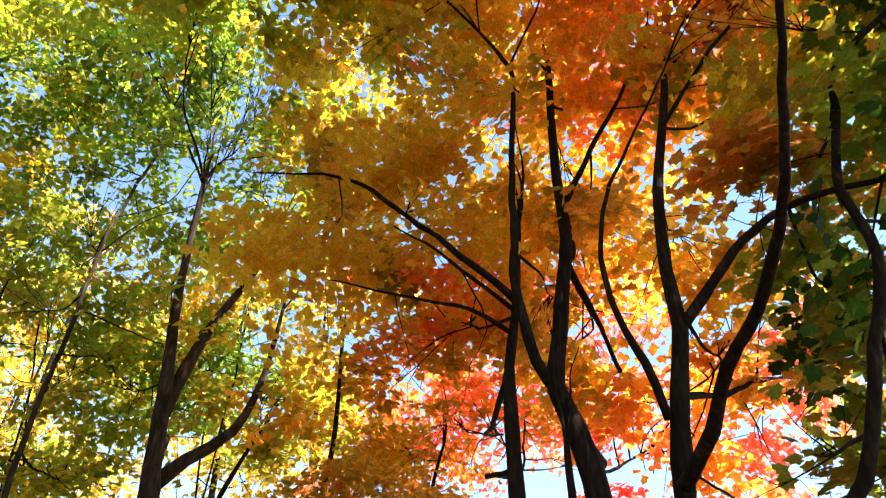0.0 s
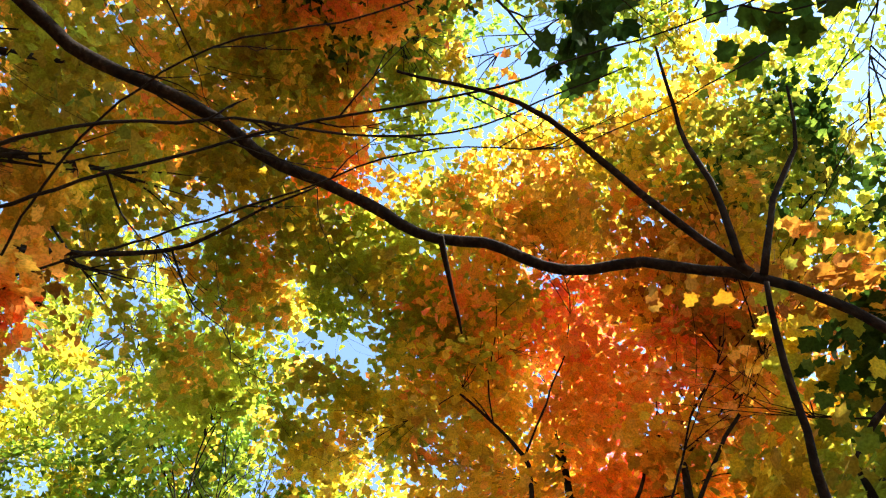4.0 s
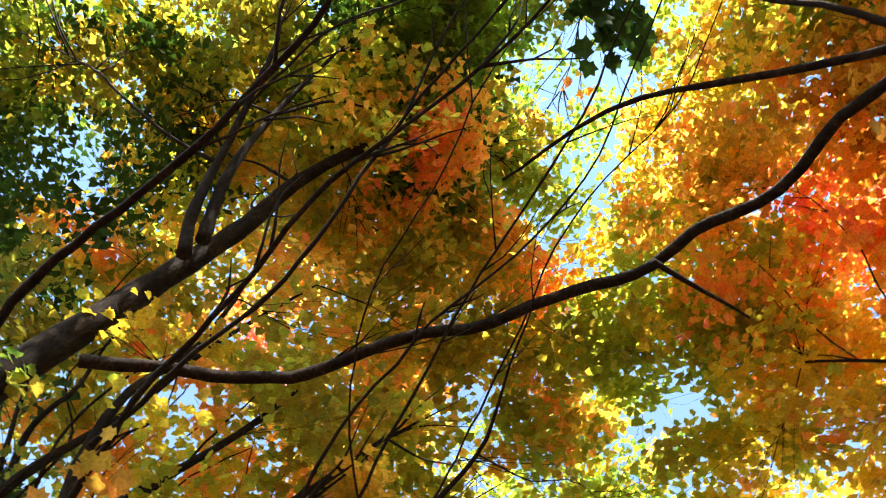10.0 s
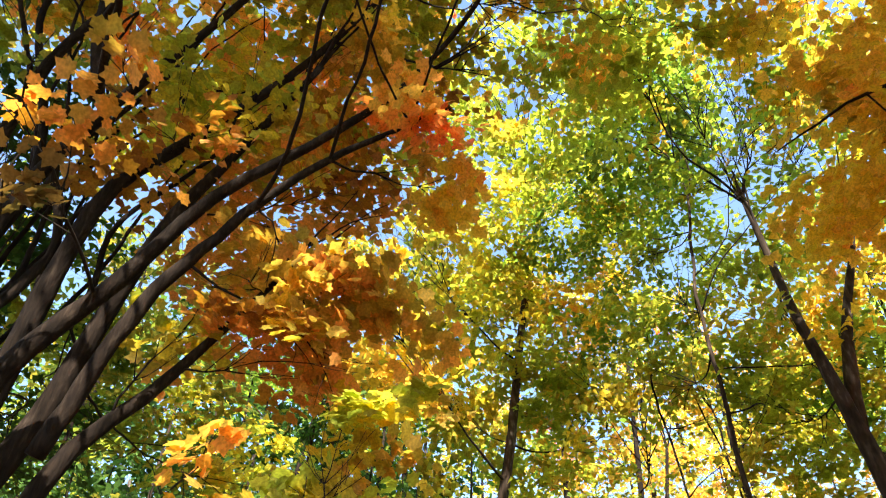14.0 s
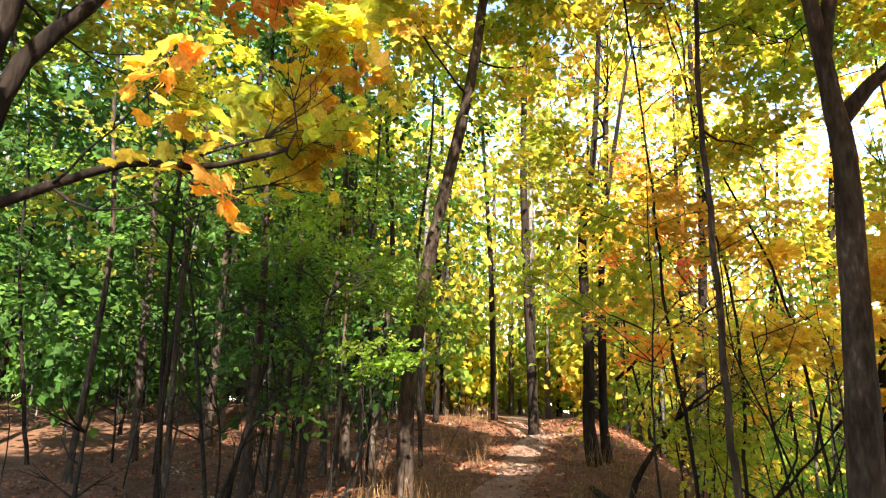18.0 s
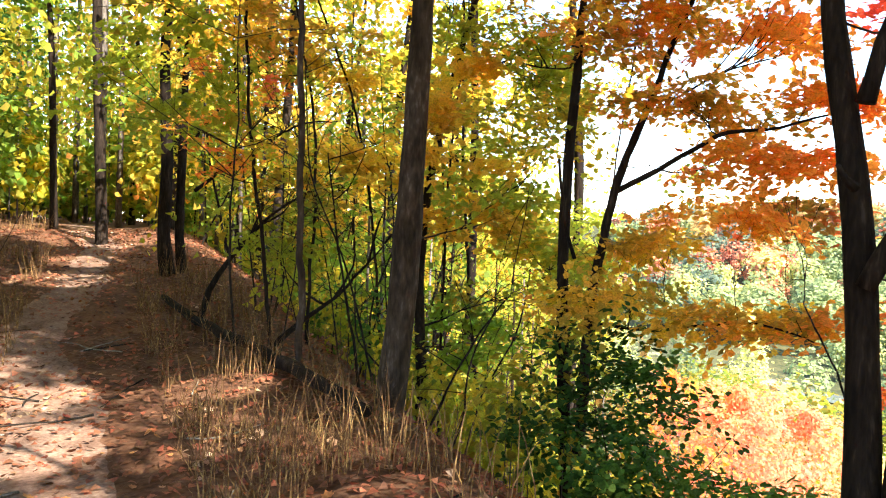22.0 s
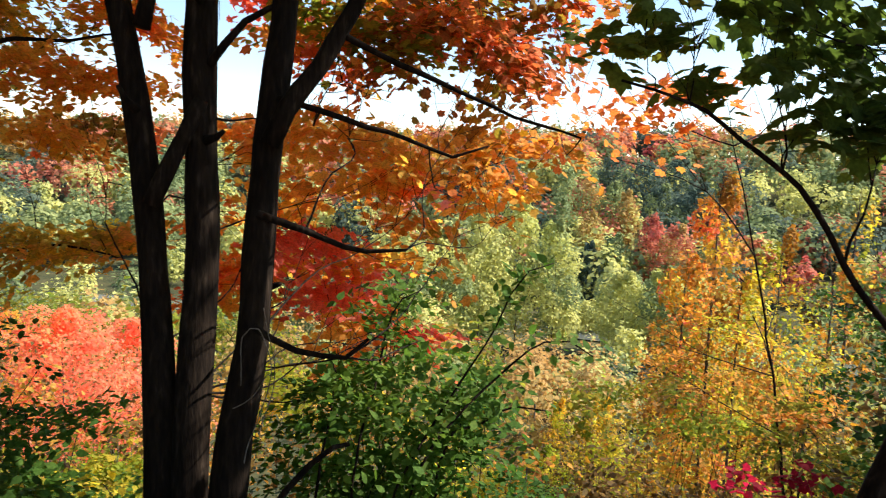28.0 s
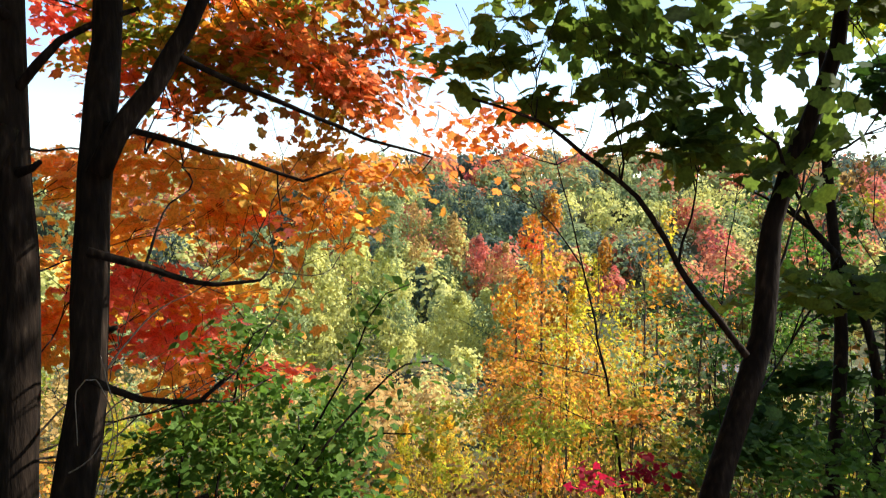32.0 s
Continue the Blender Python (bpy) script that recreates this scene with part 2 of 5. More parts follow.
def ground(x, y):
    """Height of the land: a level ridge, a steep bank, the valley, and the far hillside."""
    s, u = x * DOWN.x + y * DOWN.y, x * RIDGE.x + y * RIDGE.y
    z = 0.10 * noise.noise((x * 0.35, y * 0.35, 0.0)) + 0.03 * noise.noise((x * 1.7, y * 1.7, 3.0))
    z += 0.085 * max(0.0, min(u, 22.0) - 8.0) + 0.25 * smooth(2.0, 9.0, -s)
    z -= 0.07 * math.exp(-((s - path_middle(u)) / 0.45) ** 2)
    edge = 2.05 + 0.3 * noise.noise((u * 0.3, 5.0, 0.0))
    z += 0.10 * math.exp(-((s - edge + 0.5) / 0.5) ** 2)
    if s > edge:
        k = s - edge
        drop = (0.62 + 0.25 * math.exp(-k / 12.0)) * (k - 0.5 * (1 - math.exp(-k / 0.5)))
        z -= min(drop, 40.0 - 40.0 * math.exp(-drop / 40.0) if drop > 0 else 0.0) if drop < 8 else 40.0 - 40.0 * math.exp(-drop / 40.0)
    if s > 175:
        z += 52.0 * smooth(175, 440, s) + 7.0 * noise.noise((x * 0.006, y * 0.006, 1.0)) * smooth(200, 420, s)
    return z


# ---- mesh helpers ----


def mesh_part(name, verts, faces, material, parent=None, label="", flat=False):
    me = bpy.data.meshes.new(name)
    me.from_pydata([tuple(v) for v in verts], [], faces)
    if not flat:
        me.polygons.foreach_set("use_smooth", np.ones(len(me.polygons), bool))
    me.materials.append(material)
    ob = new(name, me)
    ob.parent = parent
    if label:
        ob["label"] = label
    return ob


def curve_points(pts, radii, step):
    """Catmull-Rom through the points, about one point a step."""
    pts = [Vector(p) for p in pts]
    out, rad = [], []
    n = len(pts)
    for i in range(n - 1):
        p0, p1, p2, p3 = pts[max(i - 1, 0)], pts[i], pts[i + 1], pts[min(i + 2, n - 1)]
        k = max(1, min(18, int((p2 - p1).length / step)))
        for j in range(k):
            t = j / k
            out.append(0.5 * (2 * p1 + (p2 - p0) * t + (2 * p0 - 5 * p1 + 4 * p2 - p3) * t * t + (3 * p1 - p0 - 3 * p2 + p3) * t ** 3))
            rad.append(radii[i] * (1 - t) + radii[i + 1] * t)
    return out + [pts[-1]], rad + [radii[-1]]


class Wood:
    """Collects bent, knobbly tubes for one mesh."""

    def __init__(self):
        self.v, self.f = [], []

    def tube(self, pts, radii, sides=8, step=0.25, knob=0.08):
        pts, radii = curve_points(pts, radii, step)
        if radii[0] < 0.06 and len(pts) > 3:
            # thin wood grows crooked
            pts = [q if i == 0 else q + (noise.noise_vector(q * 1.6) * 0.035 + noise.noise_vector(q * 5.0) * 0.016) * min(1.0, i / 5) for i, q in enumerate(pts)]
        base = len(self.v)
        side = Vector((0.37, 0.61, 0.70))
        for i, (p, r) in enumerate(zip(pts, radii)):
            d = (pts[min(i + 1, len(pts) - 1)] - pts[max(i - 1, 0)]).normalized()
            side = (side - d * side.dot(d))
            if side.length < 1e-3:
                side = d.orthogonal()
            side.normalize()
            up = d.cross(side)
            for j in range(sides):
                a = 2 * math.pi * j / sides
                w = side * math.cos(a) + up * math.sin(a)
                k = 1 + knob * 2 * noise.noise((p + w * r) * (0.9 / max(r, 0.03)) * 0.25)
                self.v.append(p + w * (r * k))
        n = len(pts)
        for i in range(n - 1):
            for j in range(sides):
                a, b = base + i * sides + j, base + i * sides + (j + 1) % sides
                self.f.append((a, b, b + sides, a + sides))
        self.f.append(tuple(base + (n - 1) * sides + j for j in range(sides)))
        self.f.append(tuple(base + j for j in reversed(range(sides))))
        return pts

    def part(self, name, material, parent, label=""):
        return mesh_part(name, self.v, self.f, material, parent, label)


def shape(right, tip):
    """A leaf's outline from its right half; y runs from the stalk to the tip."""
    pts = [(0.0, 0.0)] + right + [tip] + [(-x, y) for x, y in reversed(right)]
    return np.array([(x, y, -0.22 * (x * x + 0.6 * y * y)) for x, y in pts])


MAPLE = shape([(0.20, -0.13), (0.34, 0.03), (0.58, 0.20), (0.42, 0.33), (0.47, 0.60), (0.23, 0.61)], (0.0, 0.95))
STAR = shape([(0.47, 0.07), (0.29, 0.31), (0.38, 0.57)], (0.0, 0.95))
OVAL = shape([(0.24, 0.2), (0.28, 0.5)], (0.0, 1.0))
TUFT = shape([(0.5, 0.3)], (0.0, 1.0))
LOBE = shape([(0.46, 0.1), (0.22, 0.5)], (0.0, 0.95))


def leaf_mesh(name, outline, centres, normals, sizes, material, parent=None, label=""):
    """One mesh of many separate leaves, each an outline turned to its own normal."""
    n, k = len(centres), len(outline)
    normals = normals / np.linalg.norm(normals, axis=1)[:, None]
    ref = rng.normal(size=(n, 3))
    ax = np.cross(normals, ref)
    ax /= np.linalg.norm(ax, axis=1)[:, None]
    ay = np.cross(normals, ax)
    o = outline[None] * np.asarray(sizes)[:, None, None]
    v = centres[:, None] + o[..., :1] * ax[:, None] + o[..., 1:2] * ay[:, None] + o[..., 2:] * normals[:, None]
    me = bpy.data.meshes.new(name)
    me.vertices.add(n * k)
    me.vertices.foreach_set("co", v.astype(np.float32).ravel())
    me.loops.add(n * k)
    me.loops.foreach_set("vertex_index", np.arange(n * k, dtype=np.int32))
    me.polygons.add(n)
    me.polygons.foreach_set("loop_start", np.arange(0, n * k, k, dtype=np.int32))
    me.update(calc_edges=True)
    me.materials.append(material)
    ob = new(name, me)
    ob.parent = parent
    if label:
        ob["label"] = label
    return ob


def spray_cloud(centre, r, rz, n, per=14, spread=0.22, droop=0.3):
    """Places and normals of leaves: boughs in an ellipsoid, flat sprays on each bough, leaves on each spray."""
    m = max(2, n // per)
    boughs = max(2, m // 9)
    d = rng.normal(size=(boughs, 3))
    d /= np.linalg.norm(d, axis=1)[:, None]
    b = np.array(centre) + d * (rng.random((boughs, 1)) ** 0.42) * np.array([r, r, rz])
    lean = rng.normal(size=(boughs, 3)) * 0.25 + np.array([0, 0, 1]) + d * droop
    pick = rng.integers(0, boughs, m)
    wide = 0.08 + 0.115 * r
    off = rng.normal(size=(m, 3)) * np.array([wide, wide, 0.3 * wide])
    off[:, 2] -= (off[:, :2] * (lean / lean[:, 2:])[pick][:, :2]).sum(1)
    c = b[pick] + off
    tilt = lean[pick] + rng.normal(size=(m, 3)) * 0.22
    tilt /= np.linalg.norm(tilt, axis=1)[:, None]
    spread = 0.84 * spread
    # leaves stand along a twig, in two loose rows
    ahead = rng.normal(size=(m, 3)) + np.array([0, 0, 0.1])
    ahead -= (ahead * tilt).sum(1, keepdims=True) * tilt
    ahead /= np.linalg.norm(ahead, axis=1)[:, None]
    aside = np.cross(tilt, ahead)
    span = spread * (2.0 + 1.6 * rng.random((m, 1, 1)))
    along = ((np.arange(per) + rng.random((m, per))) / per - 0.3)[..., None]
    wide = (np.where(np.arange(per) % 2, 1.0, -1.0) * (0.15 + 1.15 * rng.random((m, per))))[..., None] * spread * (0.85 - 0.5 * along)
    flat = ahead[:, None] * along * span + aside[:, None] * wide
    q = c[:, None] + flat + rng.normal(size=(m, per, 3)) * 0.16 * spread
    q[..., 2] -= 0.55 * (flat ** 2).sum(2)
    nn = tilt[:, None] + rng.normal(size=(m, per, 3)) * 0.36
    return q.reshape(-1, 3), nn.reshape(-1, 3)


def away_from_eye(q, nn, least=1.5):
    """Leaves clear of the walker, thinned where the sun breaks through to the path."""
    keep = np.linalg.norm(q - np.array(EYE), axis=1) > least
    sx = q[:, 0] + q[:, 2] * SHADE_STEP * math.sin(radians(SUN_YAW))
    sy = q[:, 1] - q[:, 2] * SHADE_STEP * math.cos(radians(SUN_YAW))
    for gx, gy, gr in GLADES:
        keep &= (np.hypot(sx - gx, sy - gy) > gr * (0.95 + 0.35 * rng.random(len(q)))) | (q[:, 2] < np.where(np.hypot(q[:, 0], q[:, 1]) > 9.0, 4.5, 1.0))
    return q[keep], nn[keep]


OUTLINES = {"tuft": TUFT, "maple": MAPLE, "star": STAR, "oval": OVAL, "lobe": LOBE}
TREES = []


class Tree:
    """A tree: stems and limbs as tubes, and clumps of leaves carried by limbs."""

    def __init__(self, label, category="tree", group="", bark=None, name="tree"):
        self.ob = tagged(new(name), label, category, group)
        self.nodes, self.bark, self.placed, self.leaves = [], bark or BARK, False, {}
        TREES.append(self)

    def place(self, x, y):
        self.ob.location, self.placed = (x, y, ground(x, y)), True

    def add_leaves(self, key, q, nn, sizes, kind):
        self.leaves.setdefault(key, []).append((q, nn, sizes, kind))

    def dress(self):
        """Builds the gathered leaves: one crown mesh for each leaf shape."""
        for key, rows in self.leaves.items():
            kinds = sorted({r[3] for r in rows})
            ob = leaf_mesh("crown", OUTLINES[key], np.concatenate([r[0] for r in rows]), np.concatenate([r[1] for r in rows]), np.concatenate([r[2] for r in rows]), LEAF[kinds[0]])
            for k in kinds[1:]:
                ob.data.materials.append(LEAF[k])
            ob.data.polygons.foreach_set("material_index", np.concatenate([np.full(len(r[0]), kinds.index(r[3]), np.int32) for r in rows]))
            ob["kind"] = "stuff"
            self.attach(ob)

    def stem(self, line, d0, d1, r0, r1, name="trunk", rooted=False, sides=10, plumb=False, carry=True):
        """plumb: the distances are taken level, not along the line of sight."""
        n = len(line) - 1
        pts = [at(y, p, (d0 + (d1 - d0) * i / n) / (math.cos(radians(p)) if plumb else 1.0)) for i, (y, p) in enumerate(line)]
        rad = [r0 + (r1 - r0) * i / n for i in range(n + 1)]
        return self.stem_at(pts, rad, name, rooted, sides, carry)

    def stem_at(self, pts, rad, name="trunk", rooted=False, sides=10, carry=True):
        pts, rad = [Vector(p) for p in pts], list(rad)
        if rooted:
            lean = (pts[0] - pts[1]).normalized()
            foot = pts[0].copy()
            for _ in range(60):
                if foot.z < ground(foot.x, foot.y) - 0.12:
                    break
                foot += 0.15 * (lean * 0.5 + Vector((0, 0, -0.5)))
            if (foot - pts[0]).length > 0.3:
                mid = foot.lerp(pts[0], min(0.5, 0.45 / (foot - pts[0]).length))
                pts, rad = [foot, mid] + pts, [rad[0] * 1.45, rad[0] * 1.08] + rad
            if not self.placed:
                self.place(foot.x, foot.y)
        w = Wood()
        fine = w.tube(pts, rad, sides, 0.2 if rad[0] > 0.06 else 0.11)
        if rad[-1] > 0.013 and name != "stub":
            head = (fine[-1] - fine[-3]).normalized()
            for _ in range(3):
                way, p, line = head.copy(), fine[-1] - head * 0.04, [fine[-1] - head * 0.04]
                for _ in range(4):
                    way = (way + Vector(rng.normal(size=3)) * 0.15).normalized()
                    p = p + way * (0.16 + 4.0 * rad[-1])
                    line.append(p)
                w.tube(line, [rad[-1] * 0.75, rad[-1] * 0.55, rad[-1] * 0.4, rad[-1] * 0.25, 0.003], 6, 0.08, 0.1)
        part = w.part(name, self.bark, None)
        self.attach(part)
        if carry:
            self.nodes += [[p, rad[0] * (1 - i / len(fine)) + rad[-1] * i / len(fine), 0] for i, p in enumerate(fine) if p.z > ground(p.x, p.y) + 1.0]
        return fine

    def attach(self, ob):
        ob.parent = self.ob
        ob.matrix_parent_inverse = Matrix.Translation(-self.ob.location)

    def limb_to(self, goal, r, twigs=5, reach=None, thick=None):
        """A crooked limb from the nearest free place on a stem, with forking twigs in the clump that it carries."""
        goal = Vector(goal)
        low = [e for e in self.nodes if e[0].z < goal.z + 0.3] or self.nodes
        best = min(low, key=lambda e: (e[0] - goal).length + 0.35 * abs(e[0].z - (goal.z - 0.8 * (e[0] - goal).length)) + 0.5 * e[2])
        q, k, _ = best
        for e in self.nodes:
            if (e[0] - q).length < 0.5:
                e[2] += 1
        span = (goal - q).length
        r0 = min(k * 0.5, thick or (0.006 + 0.0055 * span))
        bend = Vector((0, 0, -0.06 * span)) + Vector(rng.normal(size=3)) * 0.05 * span
        line = [q] + [q.lerp(goal, f) + bend * (4 * f * (1 - f)) + Vector(rng.normal(size=3)) * 0.016 * span for f in (0.2, 0.4, 0.6, 0.8)] + [goal]
        w = Wood()
        line = w.tube(line, [r0, r0 * 0.82, r0 * 0.66, r0 * 0.5, r0 * 0.32, 0.004], 6, 0.13, 0.12)
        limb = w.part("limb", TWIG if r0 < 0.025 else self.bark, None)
        self.attach(limb)
        size, w = reach or r, Wood()
        for _ in range(twigs):
            i = int(len(line) * (0.4 + 0.55 * rng.random()))
            a, way = line[i], (line[min(i + 1, len(line) - 1)] - line[i - 1]).normalized()
            turn = Vector(rng.normal(size=3))
            way = (way + (turn - way * turn.dot(way)).normalized() * 0.6).normalized()
            p, pts, step = a, [a], size * (0.22 + 0.16 * rng.random())
            for _ in range(4):
                way = (way + Vector(rng.normal(size=3)) * 0.13 + Vector((0, 0, 0.06))).normalized()
                p = p + way * step
                pts.append(p)
            thin = min(0.012, r0 * 0.55)
            w.tube(pts, [thin, thin * 0.8, thin * 0.6, thin * 0.45, 0.0025], 3, 0.4, 0.1)
            side = pts[2] + (way + Vector(rng.normal(size=3)) * 0.4).normalized() * step * 1.6
            w.tube([pts[2], pts[2].lerp(side, 0.5) + Vector(rng.normal(size=3)) * 0.12 * step, side], [thin * 0.55, thin * 0.4, 0.0022], 3, 0.4, 0.1)
        if twigs:
            w.part("twig", TWIG, limb)["kind"] = "stuff"

    def clump(self, yaw, pitch, dist, r, n, kind, flat=0.7, thick=None, single=False, size=0.106, outline="lobe", limb=True, per=14, spread=None):
        reseed(yaw, pitch, dist, n)
        c = at(yaw, pitch, dist)
        if limb and self.nodes:
            self.limb_to(c, r, twigs=4 + int(r * 4.5), thick=thick)
        if outline == "lobe":
            n, outline = int(n * LUSH), "star" if dist < 8.7 else "lobe"
        q, nn = away_from_eye(*spray_cloud(c, r, r * flat, n, per, spread or (0.19 if outline in ("lobe", "star") else 0.16)))
        sizes = size * (0.7 + 0.6 * rng.random(len(q)))
        if single:
            self.single_leaves(q, nn, sizes, kind)
        else:
            self.add_leaves(outline, q, nn, sizes, kind)

    def single_leaves(self, q, nn, sizes, kind):
        """Near leaves, each an object of its own on one shared mesh with its stalk."""
        if kind not in SINGLE:
            body = [tuple(p) for p in MAPLE * (1, 1, 1.6)]
            k = len(body)
            stalk = [(-0.012, 0.0, 0.004), (0.012, 0.0, 0.004), (0.05, -0.5, -0.06), (0.035, -0.5, -0.06)]
            me = bpy.data.meshes.new("leaf")
            me.from_pydata(body + [(0.0, 0.32, 0.03)] + stalk, [], [(i, (i + 1) % k, k) for i in range(k)] + [(k + 1, k + 2, k + 3, k + 4)])
            me.materials.append(LEAF[kind])
            SINGLE[kind] = me
        for p, n, s in zip(q, nn, sizes):
            ob = new("leaf", SINGLE[kind])
            turn = Vector(n).to_track_quat("Z", "Y").to_matrix().to_4x4() @ Matrix.Rotation(rng.random() * 6.28, 4, "Z")
            ob.parent = self.ob
            ob.matrix_parent_inverse = Matrix.Translation(-self.ob.location)
            ob.matrix_basis = Matrix.Translation(p) @ turn @ Matrix.Scale(s, 4)


SINGLE = {}

# ---- the ground: one sheet, fine near the path ----


def axis_steps(fine, end):
    out, v, step = [0.0], 0.0, fine
    while v < end:
        v += step
        if v > 16:
            step *= 1.16
        out.append(v)
    return out


_pos = axis_steps(0.28, 900)
_neg = axis_steps(0.28, 500)
_us = [-v for v in reversed(_neg[1:])] + _pos
_ss = [-v for v in reversed(axis_steps(0.28, 300)[1:])] + axis_steps(0.28, 1200)
_gv, _gf = [], []
for s in _ss:
    for u in _us:
        x, y = DOWN.x * s + RIDGE.x * u, DOWN.y * s + RIDGE.y * u
        _gv.append((x, y, ground(x, y)))
_nu = len(_us)
_gf = [(i * _nu + j, i * _nu + j + 1, (i + 1) * _nu + j + 1, (i + 1) * _nu + j) for i in range(len(_ss) - 1) for j in range(_nu - 1)]
land = tagged(mesh_part("ground", _gv, _gf, SOIL), "brown forest floor of soil and old leaves on a ridge", "ground", kind="structure")
land.data.materials.append(VALLEY)
_mid = np.array([(_gv[f[0]][0] * DOWN.x + _gv[f[0]][1] * DOWN.y) > 14 for f in _gf])
land.data.polygons.foreach_set("material_index", _mid.astype(np.int32))

# trodden path, a thin sheet on the ridge
_pv, _pf = [], []
_pu = np.arange(-14, 30, 0.25)
for u in _pu:
    half = 0.42 + 0.12 * noise.noise((u * 0.9, 2.0, 0.0))
    for k in (-1, -0.5, 0, 0.5, 1):
        s = path_middle(u) + half * k + 0.06 * noise.noise((u * 3, k * 5.0, 9.0))
        x, y = DOWN.x * s + RIDGE.x * u, DOWN.y * s + RIDGE.y * u
        _pv.append((x, y, ground(x, y) + 0.022 - 0.03 * abs(k) ** 3))
for i in range(len(_pu) - 1):
    for j in range(4):
        _pf.append((i * 5 + j, (i + 1) * 5 + j, (i + 1) * 5 + j + 1, i * 5 + j + 1))
tagged(mesh_part("path", _pv, _pf, PATHM), "narrow trodden earth footpath along the ridge", "path", kind="structure")

# ---- the maple with three stems on the brink ----
t = Tree("three-stemmed maple with dark trunks and orange-green leaves on the brink", group="maples on the ridge")
t.stem([(-6.1, -20.7), (-5.9, -13.2), (-5.4, -4.4), (-4.5, 4.4), (-3.2, 12.2), (-2.4, 18.5), (-2.3, 25.4), (-2.4, 30.2), (-3.3, 34.2), (-4.3, 41.3)], 4.25, 4.9, 0.098, 0.03, rooted=True, plumb=True)
t.stem([(-8.2, -20.4), (-8.7, -12.9), (-9.1, -5.1), (-8.9, 6.7), (-9.1, 18.6), (-7.8, 25.0), (-6.5, 28.2), (-7.3, 32.0), (-8.3, 36.4), (-9.2, 39.9), (-9.1, 44.4), (-9.4, 48.8), (-9.9, 52.3)], 4.2, 4.85, 0.105, 0.035, rooted=True, plumb=True)
t.stem([(-11.6, -20.0), (-12.9, -13.3), (-13.4, -3.9), (-14.1, 4.7), (-14.9, 10.9), (-15.5, 19.4), (-16.8, 26.5), (-18.2, 31.4), (-18.2, 35.8), (-19.4, 42.2), (-22.0, 47.4), (-23.3, 50.1)], 3.9, 4.6, 0.096, 0.03, rooted=True, plumb=True)
t.stem([(-14.0, 2.0), (-15.2, 4.6), (-17.7, 8.0), (-20.0, 12.3), (-22.6, 15.8), (-26.7, 17.5), (-28.8, 20.6), (-32.2, 27.1), (-35.0, 32.4), (-34.9, 37.2), (-37.0, 42.5), (-38.4, 45.0), (-44.9, 46.6)], 3.97, 3.9, 0.055, 0.02, "limb", plumb=True)
t.stem([(-15.7, 20.1), (-19.0, 23.7), (-21.6, 27.7), (-25.6, 31.5), (-28.7, 35.4), (-30.9, 38.5), (-33.7, 43.7), (-37.9, 50.8), (-45.7, 58.1)], 4.05, 1.8, 0.045, 0.012, "limb", plumb=True)
t.stem([(-18.2, 31.4), (-21.0, 33.4), (-25.7, 36.6), (-30.3, 37.9), (-37.8, 37.0)], 4.35, 4.2, 0.045, 0.02, "limb", plumb=True)
t.stem([(-6.5, 28.2), (-5.0, 30.5), (-4.1, 34.1), (-3.7, 37.8), (-4.1, 42.2), (-4.6, 48.0), (-5.7, 53.1), (-1.6, 56.4), (3.0, 59.0)], 4.55, 4.0, 0.05, 0.012, "limb", plumb=True)
t.stem([(-15.6, 25.0), (-14.5, 29.4), (-12.8, 34.5), (-12.6, 38.5), (-14.7, 43.2), (-19.0, 46.8), (-27.7, 53.2)], 4.2, 4.2, 0.03, 0.008, "limb", plumb=True)
t.stem([(-9.7, 42.6), (-13.9, 46.9), (-19.2, 50.7), (-23.5, 54.0)], 4.72, 4.5, 0.03, 0.008, "limb", plumb=True)
t.stem([(-3.4, 35.5), (-0.2, 38.0), (6.3, 41.7), (12.8, 44.6), (17.3, 45.1), (24.6, 44.3)], 4.6, 4.3, 0.035, 0.006, "limb", plumb=True)
t.stem([(-2.9, 32.8), (1.1, 34.8), (8.4, 36.2), (15.3, 37.0)], 4.6, 4.5, 0.022, 0.005, "limb", plumb=True)
t.stem([(-3.3, 34.6), (2.7, 38.7), (8.8, 41.6)], 4.6, 4.5, 0.022, 0.006, "limb", plumb=True)
t.stem([(-4.9, 9.7), (-5.7, 13.5), (-6.5, 17.2), (-7.0, 24.0)], 4.35, 4.4, 0.05, 0.02, "limb", plumb=True)
t.stem([(-9.0, 5.0), (-7.1, 1.0), (-5.4, -3.0)], 4.27, 4.27, 0.045, 0.05, "stub", plumb=True)
t.stem([(-9.5, 7.5), (-12.1, 10.9), (-13.9, 12.1), (-17.0, 13.5)], 4.3, 4.1, 0.025, 0.012, "limb", plumb=True)
t.stem([(-13.2, -3.3), (-16.9, -4.4), (-21.5, -6.1), (-24.5, -6.0)], 3.95, 3.8, 0.024, 0.007, "limb", plumb=True)
t.stem([(-13.0, -12.0), (-16.3, -13.8), (-20.2, -14.3), (-22.0, -13.0)], 3.9, 3.6, 0.02, 0.008, "limb", plumb=True)
t.stem([(-19.0, 10.6), (-23.5, 8.4), (-27.5, 6.9), (-32.5, 5.1), (-38.0, 3.5)], 3.97, 3.9, 0.02, 0.006, "limb", plumb=True)
t.stem([(-14.5, 5.5), (-21.4, 3.7), (-24.6, 2.7), (-28.3, 1.5), (-31.0, 2.6)], 4.0, 3.95, 0.018, 0.006, "limb", plumb=True)
